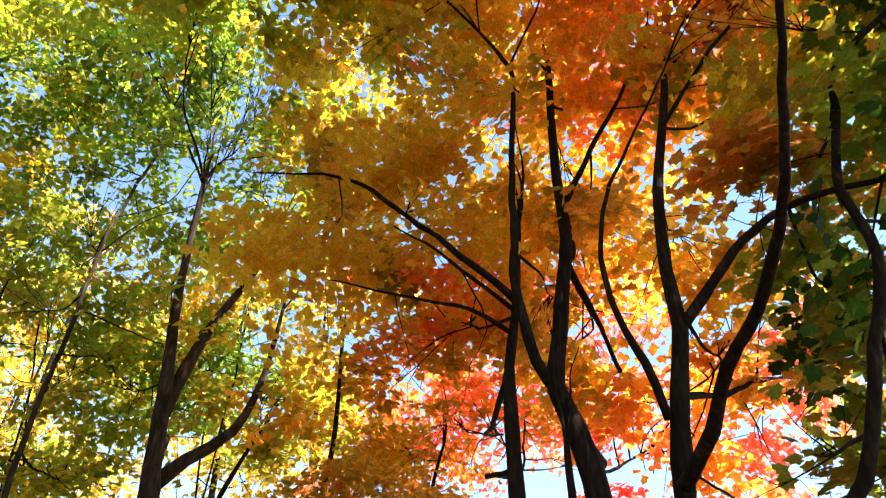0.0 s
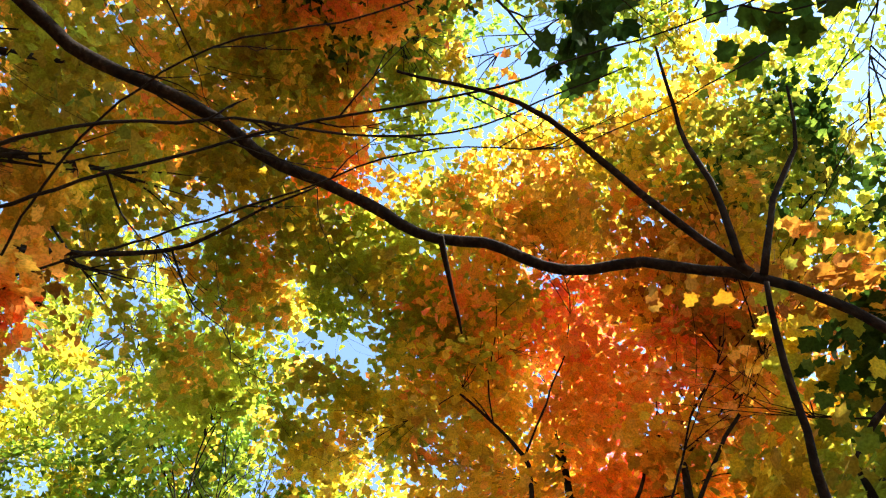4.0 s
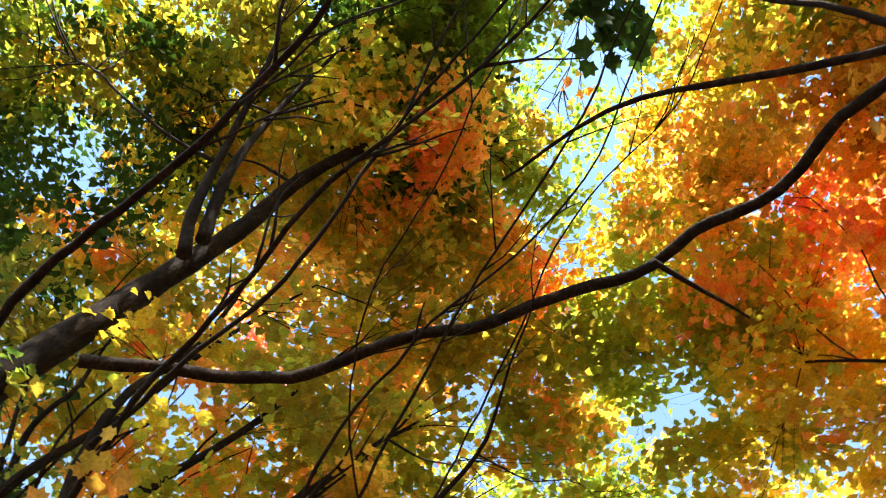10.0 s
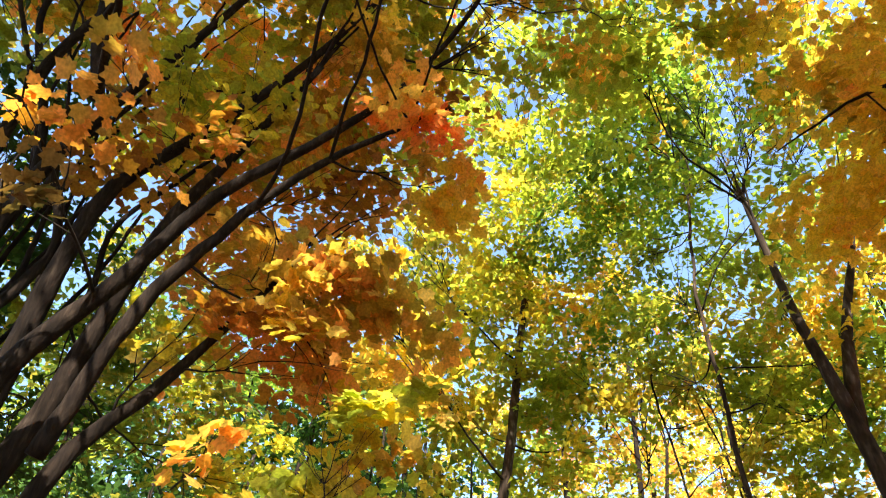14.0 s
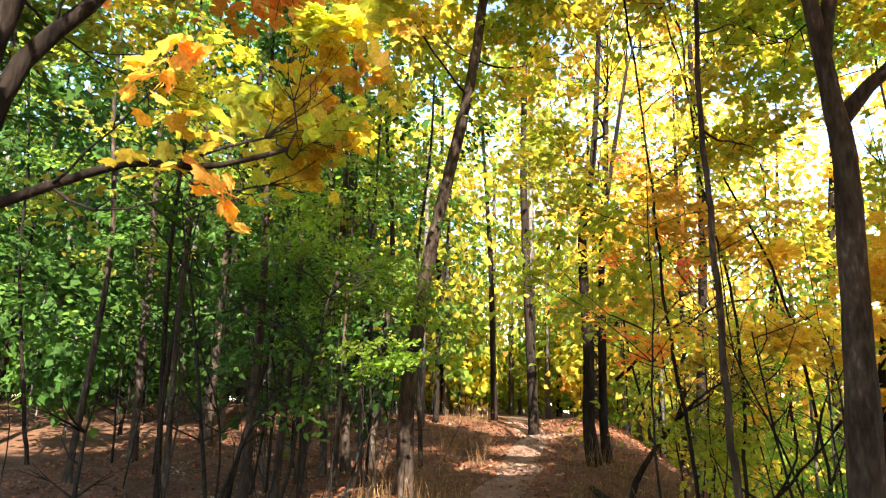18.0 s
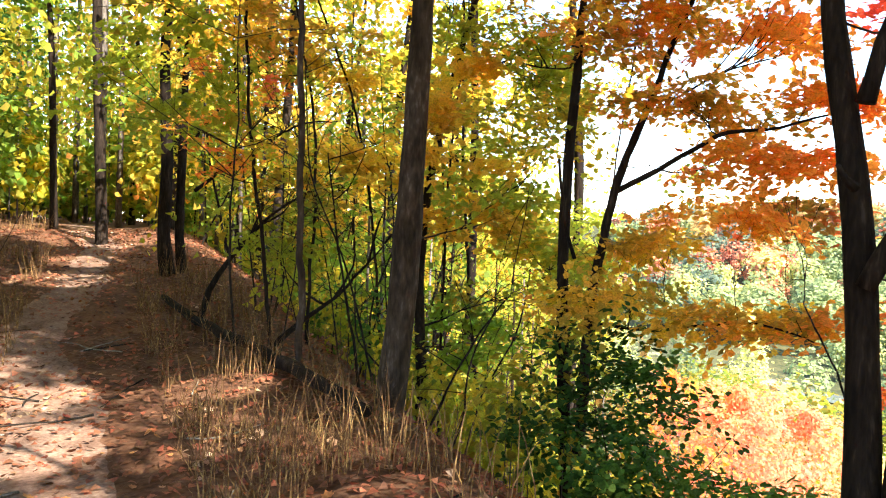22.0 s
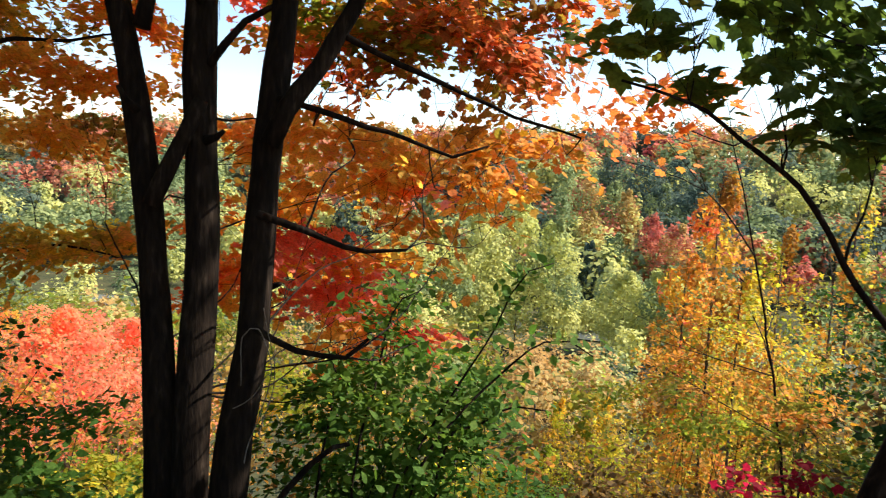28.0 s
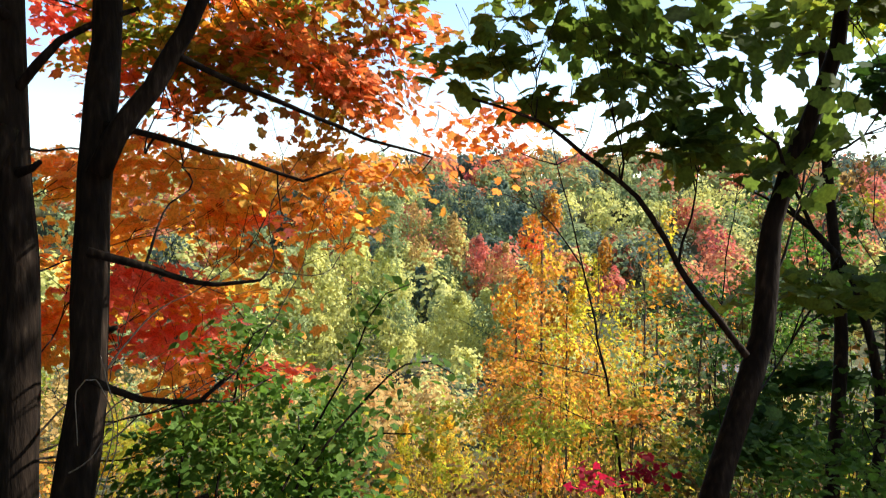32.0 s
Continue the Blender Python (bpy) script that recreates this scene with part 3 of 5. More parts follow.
for b in ((-10, 45, 7.6, 1.6, 1500, "gold"), (-1, 52, 8.2, 1.7, 1500, "gold"), (-24, 52, 8, 1.6, 1050, "flame"), (-9, 63, 8.6, 1.8, 1150, "flame"),
          (-30, 59, 8.6, 1.8, 1150, "flame"), (-14, 71, 9, 1.8, 1500, "orange"), (-40, 64, 8.6, 1.6, 1300, "orange"), (7, 43, 7, 1.4, 1200, "gold"),
          (14, 56, 8, 1.6, 1100, "olive"), (16, 41, 7.2, 1.2, 900, "gold"), (-6, 33, 7.8, 1.3, 1000, "orange"), (-20, 38, 7, 1.2, 900, "orange"),
          (4, 33, 8, 1.2, 900, "flame"), (-18, 27, 7.5, 1.1, 700, "flame"), (10, 29, 8.5, 1.2, 800, "orange"), (-12, 58, 10.5, 1.5, 700, "flame"), (-22, 62, 10.5, 1.5, 700, "red"), (3, 27, 10.5, 1.4, 700, "red"), (-12, 24, 10, 1.2, 500, "red"), (-32, 27, 9.5, 1.2, 500, "flame"),
          (-4, 72, 9.2, 1.2, 1000, "olive"), (4, 62, 8.8, 1.3, 1100, "olive"), (-20, 74, 9.4, 1.0, 700, "gold"), (-46, 71, 9.6, 1.2, 900, "olive"), (-62, 64, 9.6, 1.2, 900, "lime"), (-33, 48, 8, 1.0, 700, "gold"), (-16, 50, 9.6, 1.1, 600, "red"), (-3, 26, 10, 1.4, 900, "salmon"), (-17, 24, 9.5, 1.2, 700, "salmon"), (-8, 31, 10, 1.3, 700, "red"), (8, 25, 10.5, 1.3, 800, "flame"), (-25, 27, 9, 1.0, 600, "salmon"), (14, 26, 11, 1.3, 800, "orange"), (-10, 38, 8.6, 1.1, 600, "flame")):
    t.clump(*b)
# clumps in shade and dark kinds: leaf colours already darkened for shade
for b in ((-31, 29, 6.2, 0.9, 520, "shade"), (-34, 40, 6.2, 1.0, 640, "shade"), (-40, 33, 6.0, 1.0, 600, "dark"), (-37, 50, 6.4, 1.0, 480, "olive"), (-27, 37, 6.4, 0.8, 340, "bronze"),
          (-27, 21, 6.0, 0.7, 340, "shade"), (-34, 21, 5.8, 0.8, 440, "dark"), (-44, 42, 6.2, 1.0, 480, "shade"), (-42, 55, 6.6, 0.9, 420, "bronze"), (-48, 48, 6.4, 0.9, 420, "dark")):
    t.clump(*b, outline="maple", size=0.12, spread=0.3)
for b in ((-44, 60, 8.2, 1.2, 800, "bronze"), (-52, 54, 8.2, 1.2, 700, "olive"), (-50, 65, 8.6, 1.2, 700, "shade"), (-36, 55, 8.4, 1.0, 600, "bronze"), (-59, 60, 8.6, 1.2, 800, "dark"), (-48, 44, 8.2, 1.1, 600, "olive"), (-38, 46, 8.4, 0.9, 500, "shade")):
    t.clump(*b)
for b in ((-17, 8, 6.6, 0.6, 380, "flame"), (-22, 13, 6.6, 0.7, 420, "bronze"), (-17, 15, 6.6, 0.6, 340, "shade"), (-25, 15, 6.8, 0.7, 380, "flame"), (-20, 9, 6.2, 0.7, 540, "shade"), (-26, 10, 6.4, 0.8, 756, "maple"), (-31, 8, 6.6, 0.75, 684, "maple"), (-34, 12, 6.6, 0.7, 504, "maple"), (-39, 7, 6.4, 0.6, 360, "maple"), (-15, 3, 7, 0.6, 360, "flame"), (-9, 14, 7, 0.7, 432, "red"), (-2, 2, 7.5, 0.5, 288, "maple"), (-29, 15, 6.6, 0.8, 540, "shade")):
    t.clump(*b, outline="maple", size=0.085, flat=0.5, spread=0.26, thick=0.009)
# flat layers of red and orange leaves below the brow
for b in ((-20, 3.5, 6.4, 0.7, 334, "flame"), (-27, 2.0, 6.6, 0.8, 424, "flame"), (-32, 2.4, 6.6, 0.6, 290, "bronze"), (-23, -0.5, 6.5, 0.7, 357, "flame"), (-29, -0.5, 6.6, 0.55, 245, "flame"), (-17, -1.5, 6.6, 0.6, 290, "flame"), (-18, -5, 6.4, 0.6, 334, "red"), (-22, -6.8, 6.4, 0.5, 290, "flame"), (-24, -4, 6.5, 0.45, 178, "bronze"),
          (-15, -8.4, 6.5, 0.7, 379, "flame"), (-19, -9.4, 6.5, 0.6, 312, "red"), (-25, -13.2, 6.3, 0.4, 189, "red"), (-11, -9, 6.8, 0.6, 267, "flame"), (-19, -12.5, 6.5, 0.5, 178, "flame"), (-22, -12, 6.4, 0.4, 133, "flame"), (-11, -4, 7, 0.5, 200, "flame"), (-36, 3, 6.5, 0.5, 178, "bronze")):
    t.clump(*b, outline="maple", size=0.085, flat=0.16, spread=0.24, thick=0.007)

for line in ([(-12.4, -22), (-13.9, -17), (-14.3, -14.5), (-13.6, -12.0), (-12.4, -12.6), (-11.9, -16.2)], [(-13.5, -20), (-14.6, -15.0), (-13.9, -10.4)], [(-11.5, -18), (-12.8, -17.2), (-14.0, -15.4), (-14.8, -15.8)]):
    w = Wood()
    w.tube([at(y, p, 3.76 / math.cos(radians(p))) for y, p in line], [0.003] * (len(line) - 1) + [0.0015], 5, 0.03, 0.1)
    t.attach(w.part("dead_vine", DEAD, None, "pale dead vine stem"))
t.stem([(-13.4, -27), (-15.8, -24.0), (-17.6, -22.4), (-19.3, -21.1), (-20.6, -20.8)], 3.75, 3.8, 0.022, 0.012, "limb", plumb=True)
for y, p, dy, dp in ((-4.6, 4.0, 1.2, 1.6), (-9.3, 2, -1.3, 0.8), (-9.0, 12, 1.0, 1.2), (-13.7, -9, -1.2, 0.3), (-15.2, 15, -1.0, 1.0), (-2.6, 17, 0.9, 0.8)):
    t.stem([(y, p), (y + dy * 0.6, p + dp * 0.4), (y + dy, p + dp)], 4.25, 4.15, 0.028, 0.012, "stub", plumb=True, sides=7)

# ---- the long limb overhead, of the spreading maple beside the path ----
t = Tree("spreading many-stemmed maple with grey-brown limbs reaching over the path", group="maples on the ridge")
t.stem([(112.5, -4), (113, 14), (113.6, 30), (114.2, 42.6), (114.6, 49.2), (114.9, 56), (115.3, 63.3), (116.2, 69), (119.5, 73.5), (121, 78.9), (113.5, 82.9)], 3.7, 8.5, 0.19, 0.045, rooted=True, sides=14)
t.stem([(117.2, 63.8), (125.1, 66.5), (134.7, 70.0), (154.6, 73.4), (163.1, 73.7)], 5.6, 7.5, 0.055, 0.015, "limb")
t.stem([(117.9, 65.5), (128.7, 69.6), (141.0, 74.2), (161.6, 78.4)], 5.8, 8, 0.06, 0.015, "limb")
t.stem([(112, 54), (104, 58.2), (97, 60.8), (90, 63.6), (80.8, 67.6), (69, 70.8), (52, 72.4), (28, 73.6), (6.4, 71.7), (-6, 71.2), (-20.7, 67.3), (-34, 64.4), (-45.3, 58.6), (-47.7, 56.4), (-50.2, 50.1), (-52, 43)], 4.9, 3.2, 0.045, 0.02, "limb", carry=False)
t.stem([(5.0, 72.2), (3.1, 68.1), (1.9, 64.4)], 3.2, 3.5, 0.016, 0.006, "limb", carry=False)
t.stem([(-45.5, 58.8), (-44.3, 63.6), (-43.2, 71.0), (-40.1, 78.4), (-22.4, 82.8), (37.7, 84.0)], 3.2, 3.4, 0.022, 0.007, "limb", carry=False)
t.stem([(-45.6, 59.9), (-53.2, 65.3), (-58.7, 69.4), (-73.7, 73.5)], 3.2, 3.8, 0.018, 0.006, "limb", carry=False)
t.stem([(-46.5, 58.2), (-56.0, 61.1), (-63.7, 61.6), (-71.7, 64.0)], 3.2, 3.9, 0.018, 0.006, "limb", carry=False)
t.stem([(98, -2), (92.5, 6), (91.3, 10.9), (91, 16.5), (89.3, 22.1), (85.6, 26.8), (81.8, 32), (77, 38)], 4.1, 5.0, 0.10, 0.02, rooted=True)
t.stem([(100, 0), (95.5, 11), (93.9, 18.3), (92.3, 23.6), (90.6, 33.5), (88.6, 40.6), (85.1, 46.3), (78, 55)], 4.2, 5.6, 0.11, 0.025, rooted=True)
t.stem([(102, 2), (97, 15), (96, 24.2), (96, 33.4), (94.9, 40.7), (89.4, 46.8), (80, 55), (70, 62)], 4.3, 6.2, 0.105, 0.02, rooted=True)
t.stem([(103, 4), (101, 25.2), (101.8, 35.3), (98.6, 45.8), (90.5, 57.7), (84, 66)], 4.4, 6.4, 0.085, 0.015, rooted=True)
t.stem([(105, 4), (105.2, 22), (105.3, 32.1), (104.9, 37.6), (105.5, 46.5), (103.1, 54), (102, 61.3), (96, 70)], 4.5, 7.0, 0.08, 0.012, rooted=True)
t.stem([(96.5, 16), (96.1, 25.4), (90.7, 34.7), (85.6, 42.6), (77.1, 48.6), (68.5, 53.4), (63, 56)], 4.3, 5.2, 0.07, 0.015, "limb")
t.stem([(91.5, 21), (88.4, 32.7), (84, 39.6), (77.7, 46.1), (69.5, 50.2), (60, 53)], 4.3, 5.0, 0.055, 0.012, "limb")
t.stem([(90.3, 11.8), (86.3, 14.1), (81.5, 16.1), (76.4, 16.7), (70, 19)], 4.1, 3.8, 0.03, 0.012, "limb")
t.stem([(100, 46), (105, 54), (104, 62), (112, 72)], 5.0, 6.5, 0.05, 0.01, "limb")
t.stem([(68.0, 53.7), (61.8, 57.5), (54.8, 62.0), (49.2, 67.3), (40.7, 72.8)], 5.2, 5.0, 0.025, 0.006, "limb")
for i in range(2, 14):
    a, k = 70 + 3.7 * i, rng.random() ** 2
    line = [(96 + 0.5 * i, 22 + 12 * k), (93 + 0.75 * i, 36 + 8 * k), (0.4 * (93 + 0.75 * i) + 0.6 * a, 49 + 5 * k), (a, 57 + 9 * k)]
    line = [line[0]] + [q for (y0, p0), (y1, p1) in zip(line, line[1:]) for q in ((0.5 * (y0 + y1) + 1.6 * rng.normal(), 0.5 * (p0 + p1) + rng.normal()), (y1 + 1.3 * rng.normal(), p1))]
    t.stem(line, 4.9 + 0.05 * i, 7.6, 0.02 + 0.035 * k, 0.006, "limb", sides=7)
for b in ((93, 56, 7.6, 1.6, 868, "mixed"), (73, 60, 7.8, 1.7, 1054, "olive"), (100, 76, 8.4, 1.9, 1000, "mixed"), (107, 62, 8.6, 1.7, 992, "mixed"),
          (88, 49, 7, 1.4, 620, "olive"), (121, 66, 9.4, 1.9, 930, "mixed"), (118, 54, 9, 1.9, 1500, "shade"), (129, 57, 9.4, 1.9, 1500, "dark"), (139, 69, 9.4, 2, 930, "mixed"),
          (130, 80, 9.4, 2, 1500, "dark"), (84, 42, 7, 1.3, 1000, "bronze"), (62, 70, 8.4, 1.7, 1400, "mixed"), (50, 62, 8.4, 1.6, 1200, "mixed"), (141, 59, 9.6, 1.9, 1300, "dark"), (104, 48, 9, 1.6, 682, "olive"),
          (72, 50, 7.4, 1.3, 900, "bronze"), (60, 80, 8.8, 1.7, 1300, "flame"), (34, 76, 9.0, 1.0, 800, "gold"), (20, 67, 8.6, 1.4, 1200, "lime"), (40, 68, 8.8, 1.2, 1100, "olive"), (20, 84, 9.4, 0.9, 700, "lime"), (34, 58, 8.8, 1.4, 1000, "lime"), (150, 66, 9.6, 1.9, 1300, "shade"), (95, 66, 10.5, 1.6, 558, "flame"), (78, 64, 10.5, 1.4, 434, "flame"), (-130, 84, 9.6, 1.5, 1700, "shade"), (115, 83, 9, 1.7, 1300, "olive"), (150, 80, 9.4, 1.7, 1800, "green"), (88, 80, 9, 1.6, 1200, "mixed"), (125, 73, 9.2, 1.6, 930, "mixed"), (100, 31, 9, 1.5, 1200, "dark"), (92, 33, 9.5, 1.4, 1000, "shade"), (107, 38, 9, 1.6, 1200, "dark"), (97, 23, 9.5, 1.4, 1000, "dark"), (86, 27, 9.5, 1.3, 900, "shade"), (78, 24, 10, 1.3, 800, "olive"), (30, 86, 9.2, 1.0, 900, "lime"), (150, 88, 9.4, 1.1, 1200, "green"), (50, 87, 9.8, 0.9, 700, "olive"), 
          (70, 74, 8.6, 1.3, 1100, "mixed"), (75, 85, 9.2, 1.2, 1300, "gold"), (170, 84, 9.4, 1.2, 1300, "green"), (-160, 78, 9.4, 1.3, 1300, "green"), (140, 76, 9.2, 1.4, 1300, "shade"), (-110, 79, 9.6, 1.2, 1100, "shade"), (-80, 71, 10, 1.2, 900, "lime"), (56, 64, 8.6, 1.3, 1000, "orange"), (84, 60, 8.2, 1.2, 620, "mixed"), (48, 55, 9, 1.3, 900, "lime"), (152, 57, 9.4, 1.5, 1200, "shade"), (145, 68, 9.2, 1.4, 1100, "olive")):
    t.clump(*b)
for b in ((80, 37, 4.8, 0.4, 130, "bronze"), (77, 31, 4.6, 0.5, 260, "bronze"), (72, 33, 4.7, 0.42, 200, "orange"), (105, 43, 4.0, 0.32, 60, "bronze"), (103, 38, 4.0, 0.3, 45, "russet"), (69, 27, 4.5, 0.45, 240, "olive"), (66, 23, 4.5, 0.35, 160, "olive"), (71, 22, 4.6, 0.35, 150, "olive"), (67, 18.5, 4.5, 0.28, 110, "olive"), (75, 38, 4.7, 0.45, 240, "orange"), (70, 37, 4.8, 0.4, 190, "orange"),
          (64.5, 51.5, 5.0, 0.26, 130, "flame"), (66.5, 54, 5.0, 0.18, 60, "flame"), (79.5, 22, 3.7, 0.13, 34, "flame"), (77.5, 18.5, 3.7, 0.13, 34, "gold"), (76.3, 15.5, 3.7, 0.12, 30, "flame"), (67, 20, 4.3, 0.3, 90, "yellow"), (61, 47, 5.2, 0.26, 110, "gold"), (84, 33, 4.8, 0.3, 70, "olive")):
    t.clump(*b, outline="maple", size=0.095, flat=0.6)
for b in ((100, 50, 5.6, 0.6, 170, "olive"), (92, 46, 5.4, 0.6, 170, "bronze"), (85, 50, 5.6, 0.6, 180, "olive"), (78, 55, 5.8, 0.6, 170, "orange"), (106, 58, 5.8, 0.6, 160, "olive"), (90, 58, 6.0, 0.7, 190, "olive"), (97, 66, 6.2, 0.7, 170, "mixed"), (78, 44, 5.6, 0.5, 150, "bronze"), (72, 60, 6.2, 0.6, 150, "olive"), (112, 48, 5.8, 0.6, 140, "shade")):
    t.clump(*b, outline="star", size=0.095, spread=0.2)
# near leaves overhead, their shade given by the dark leaf colour
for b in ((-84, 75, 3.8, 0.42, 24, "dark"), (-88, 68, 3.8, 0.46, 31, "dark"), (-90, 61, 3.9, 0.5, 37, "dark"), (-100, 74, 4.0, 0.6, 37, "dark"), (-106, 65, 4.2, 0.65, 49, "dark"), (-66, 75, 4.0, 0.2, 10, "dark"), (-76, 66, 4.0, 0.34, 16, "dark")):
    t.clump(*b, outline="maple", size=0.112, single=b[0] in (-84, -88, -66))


# ---- the green maple behind the viewer, closing the roof of leaves ----
t = Tree("tall green maple behind the path with a high crown", group="maples on the ridge")
t.stem([(-118, 0), (-117, 20), (-114, 45), (-108, 62), (-100, 72)], 5.4, 10, 0.16, 0.05, rooted=True)
# the last eight clumps stay unseen, added to shade path, bank and trunks
for b in ((-75, 80, 10, 1.6, 463, "lime"), (-100, 70, 10, 1.8, 580, "green"), (-130, 78, 10, 1.8, 638, "green"), (-62, 70, 10.5, 1.5, 406, "lime"), (-88, 60, 10, 1.8, 580, "lime"), (-68, 58, 10, 1.6, 522, "shade"), (-120, 60, 9.5, 1.8, 580, "green"),
          (-150, 66, 9.5, 1.8, 580, "olive"), (-56, 48, 9.5, 1.5, 463, "shade"), (-75, 45, 9.5, 1.6, 522, "green"), (-170, 75, 9.5, 1.8, 580, "mixed"), (-100, 48, 9.5, 1.7, 522, "green"), (-35, 84, 10.5, 1.2, 290, "green"), (-112, 56, 7.6, 1.7, 869, "green"), (-122, 48, 7.4, 1.6, 754, "green"), (-100, 50, 8, 1.6, 754, "green"), (-84, 38, 8.8, 1.7, 869, "green"), (-118, 64, 8.2, 1.6, 754, "green"), (-105, 60, 7.4, 1.3, 522, "green"), (-82, 49, 9.8, 1.8, 812, "green"), (-90, 53, 9.2, 1.5, 580, "green")):
    t.clump(*b)

# ---- the stout straight tree on the bank, and its neighbours along the edge ----
t = Tree("stout straight tree with rough bark and yellow-green leaves", group="trees along the bank", bark=BARK_MID)
t.stem([(28.5, -15.9), (27.6, -4.2), (27.2, 6.8), (26.9, 17.3), (27.3, 20.8), (27.7, 24.6), (28.2, 28.5), (29, 34), (29.5, 42)], 7.2, 7.3, 0.155, 0.036, rooted=True, sides=14, plumb=True)
t.stem([(27.2, 19.5), (25.0, 21.8), (21.9, 24.2), (20.2, 28.5), (19.5, 34)], 7.4, 7.5, 0.085, 0.02, "limb", plumb=True)
t.stem([(27.7, 24.6), (26.7, 28.4), (25.3, 32.1), (22.7, 36.5), (21.3, 39.9)], 7.45, 7.6, 0.09, 0.02, "limb", plumb=True)
for b in ((30, 34, 10, 1.6, 944, "lime"), (22, 34, 9.5, 1.4, 850, "gold"), (24, 43, 10, 1.6, 1050, "green"), (31, 26, 10, 1.2, 945, "lime"), (20, 26, 10, 1.1, 810, "lime"), (31, 50, 11, 1.7, 1134, "lime"), (38, 58, 11, 1.8, 1228, "green"),
          (24, 10, 8.5, 0.7, 405, "gold"), (22, 2, 8.5, 0.8, 540, "gold"), (29, 5, 9, 0.7, 405, "gold"), (24, 48, 10.5, 1.6, 850, "gold"), (40, 50, 11.5, 1.8, 1228, "green")):
    t.clump(*b)
t = Tree("slender leaning understorey tree with yellow leaves on the bank", group="trees along the bank")
t.stem([(25.9, -12), (26.3, -3.2), (25.5, 5.6), (22.8, 17.1), (20, 24)], 8.8, 9.2, 0.07, 0.02, rooted=True)
for b in ((18, 13, 9, 1.0, 500, "lime"), (19, 3, 9, 1.1, 600, "lime"), (17, -5, 9, 1.0, 500, "lime"), (22, -8, 9.5, 1.0, 500, "green")):
    t.clump(*b)
t = Tree("two-stemmed maple with orange-red leaves on the steep bank", group="trees along the bank")
t.stem([(13.9, -21.8), (15.0, -5.5), (15.0, 5.7), (14.6, 12.2), (14.5, 16.3), (13.5, 24), (13.6, 32)], 7.1, 7.3, 0.066, 0.02, rooted=True, plumb=True)
t.stem([(13.3, -17), (12.9, -8.1), (11.7, 2.3), (9.7, 8.2), (8.1, 12.6), (6.6, 16.8), (4, 24)], 7.1, 7.2, 0.058, 0.015, plumb=True)
t.stem([(11.5, 3.2), (8.3, 5.2), (4.3, 7.6), (0.8, 8.0), (-3, 9)], 7.2, 6.4, 0.03, 0.008, "limb")
t.stem([(12.3, -7), (7, -7), (2, -6), (-3, -7)], 7.2, 6.2, 0.018, 0.006, "limb")
t.stem([(14.2, -2.0), (15.0, 0.4), (15.3, 2.6), (15.7, 5.7)], 7.05, 7.0, 0.02, 0.014, "stub", plumb=True)
for b in ((10, 15, 7.4, 0.9, 480, "orange"), (6, 10, 7, 0.8, 430, "orange"), (3, 6, 6.9, 0.65, 320, "flame"), (-2, 10, 6.8, 0.6, 280, "flame"), (6, 18, 7.4, 0.9, 450, "orange"), (8, 24, 8, 1.0, 500, "orange"), (0, 15, 7.2, 0.7, 300, "flame"), (3, 2, 7.0, 0.6, 260, "flame"), (-1, 5, 6.8, 0.5, 200, "flame"), (12, 20, 7.6, 0.9, 380, "orange"),
          (7, -1, 7, 0.55, 240, "orange"), (10, -5, 6.9, 0.6, 280, "gold"), (3, -6, 6.7, 0.5, 240, "orange"), (-2, -6, 6.6, 0.4, 170, "orange"), (16, -2, 8, 0.9, 400, "yellow"), (17, 8, 8, 0.9, 350, "yellow"), (19, 14, 9, 0.9, 350, "lime")):
    t.clump(*b[:4], int(b[4] * 1.6), b[5], flat=0.3, size=0.075, spread=0.18)
t = Tree("thin straight pole of a young tree with few branches", group="trees along the bank", bark=BARK_MID)
t.stem([(35.4, -13.5), (35.8, 0.0), (36.2, 12.9), (36.5, 22.6), (36.3, 28.9), (36.3, 36.3), (34.6, 44)], 7.6, 7.6, 0.041, 0.018, rooted=True, plumb=True)
for b in ((22, 30, 11, 1.4, 630, "green"), (30, 27, 11.5, 1.4, 900, "green"), (37, 33, 12, 1.4, 560, "lime"), (38, 37, 10, 1.3, 630, "lime"), (34, 44, 10.5, 1.4, 560, "lime"), (33, 37, 11.5, 1.6, 700, "lime"), (42, 40, 11.5, 1.6, 700, "green"), (28, 46, 11, 1.5, 840, "yellow"), (39, 47, 11.5, 1.6, 700, "green"), (46, 45, 12, 1.7, 909, "lime"), (35, 29, 12, 1.5, 1000, "olive"), (22, 52, 10.5, 1.5, 700, "gold"), (16, 48, 10.5, 1.4, 630, "olive"), (40, 30, 10.5, 1.2, 454, "lime"), (33, 20, 10, 1.0, 450, "yellow")):
    t.clump(*b)
t = Tree("twin-trunked dark tree beside the path's bend", group="trees along the bank")
t.stem([(45.4, -4.6), (45.8, -1.5), (45.7, 4.4), (46.0, 13.0), (44.9, 20), (44, 32)], 14, 13.6, 0.15, 0.04, rooted=True, plumb=True)
t.stem([(44.3, -4.6), (44.7, -1.5), (44.6, 6.6), (44.3, 13.9), (42, 26)], 14.1, 13.8, 0.11, 0.03, rooted=True, plumb=True)
t.stem([(43.7, 2), (40, 5), (36, 7.5), (33, 8)], 13.8, 12.5, 0.035, 0.008, "limb")
t.stem([(43.7, 6), (40, 11), (37, 13)], 13.8, 12.5, 0.03, 0.008, "limb")
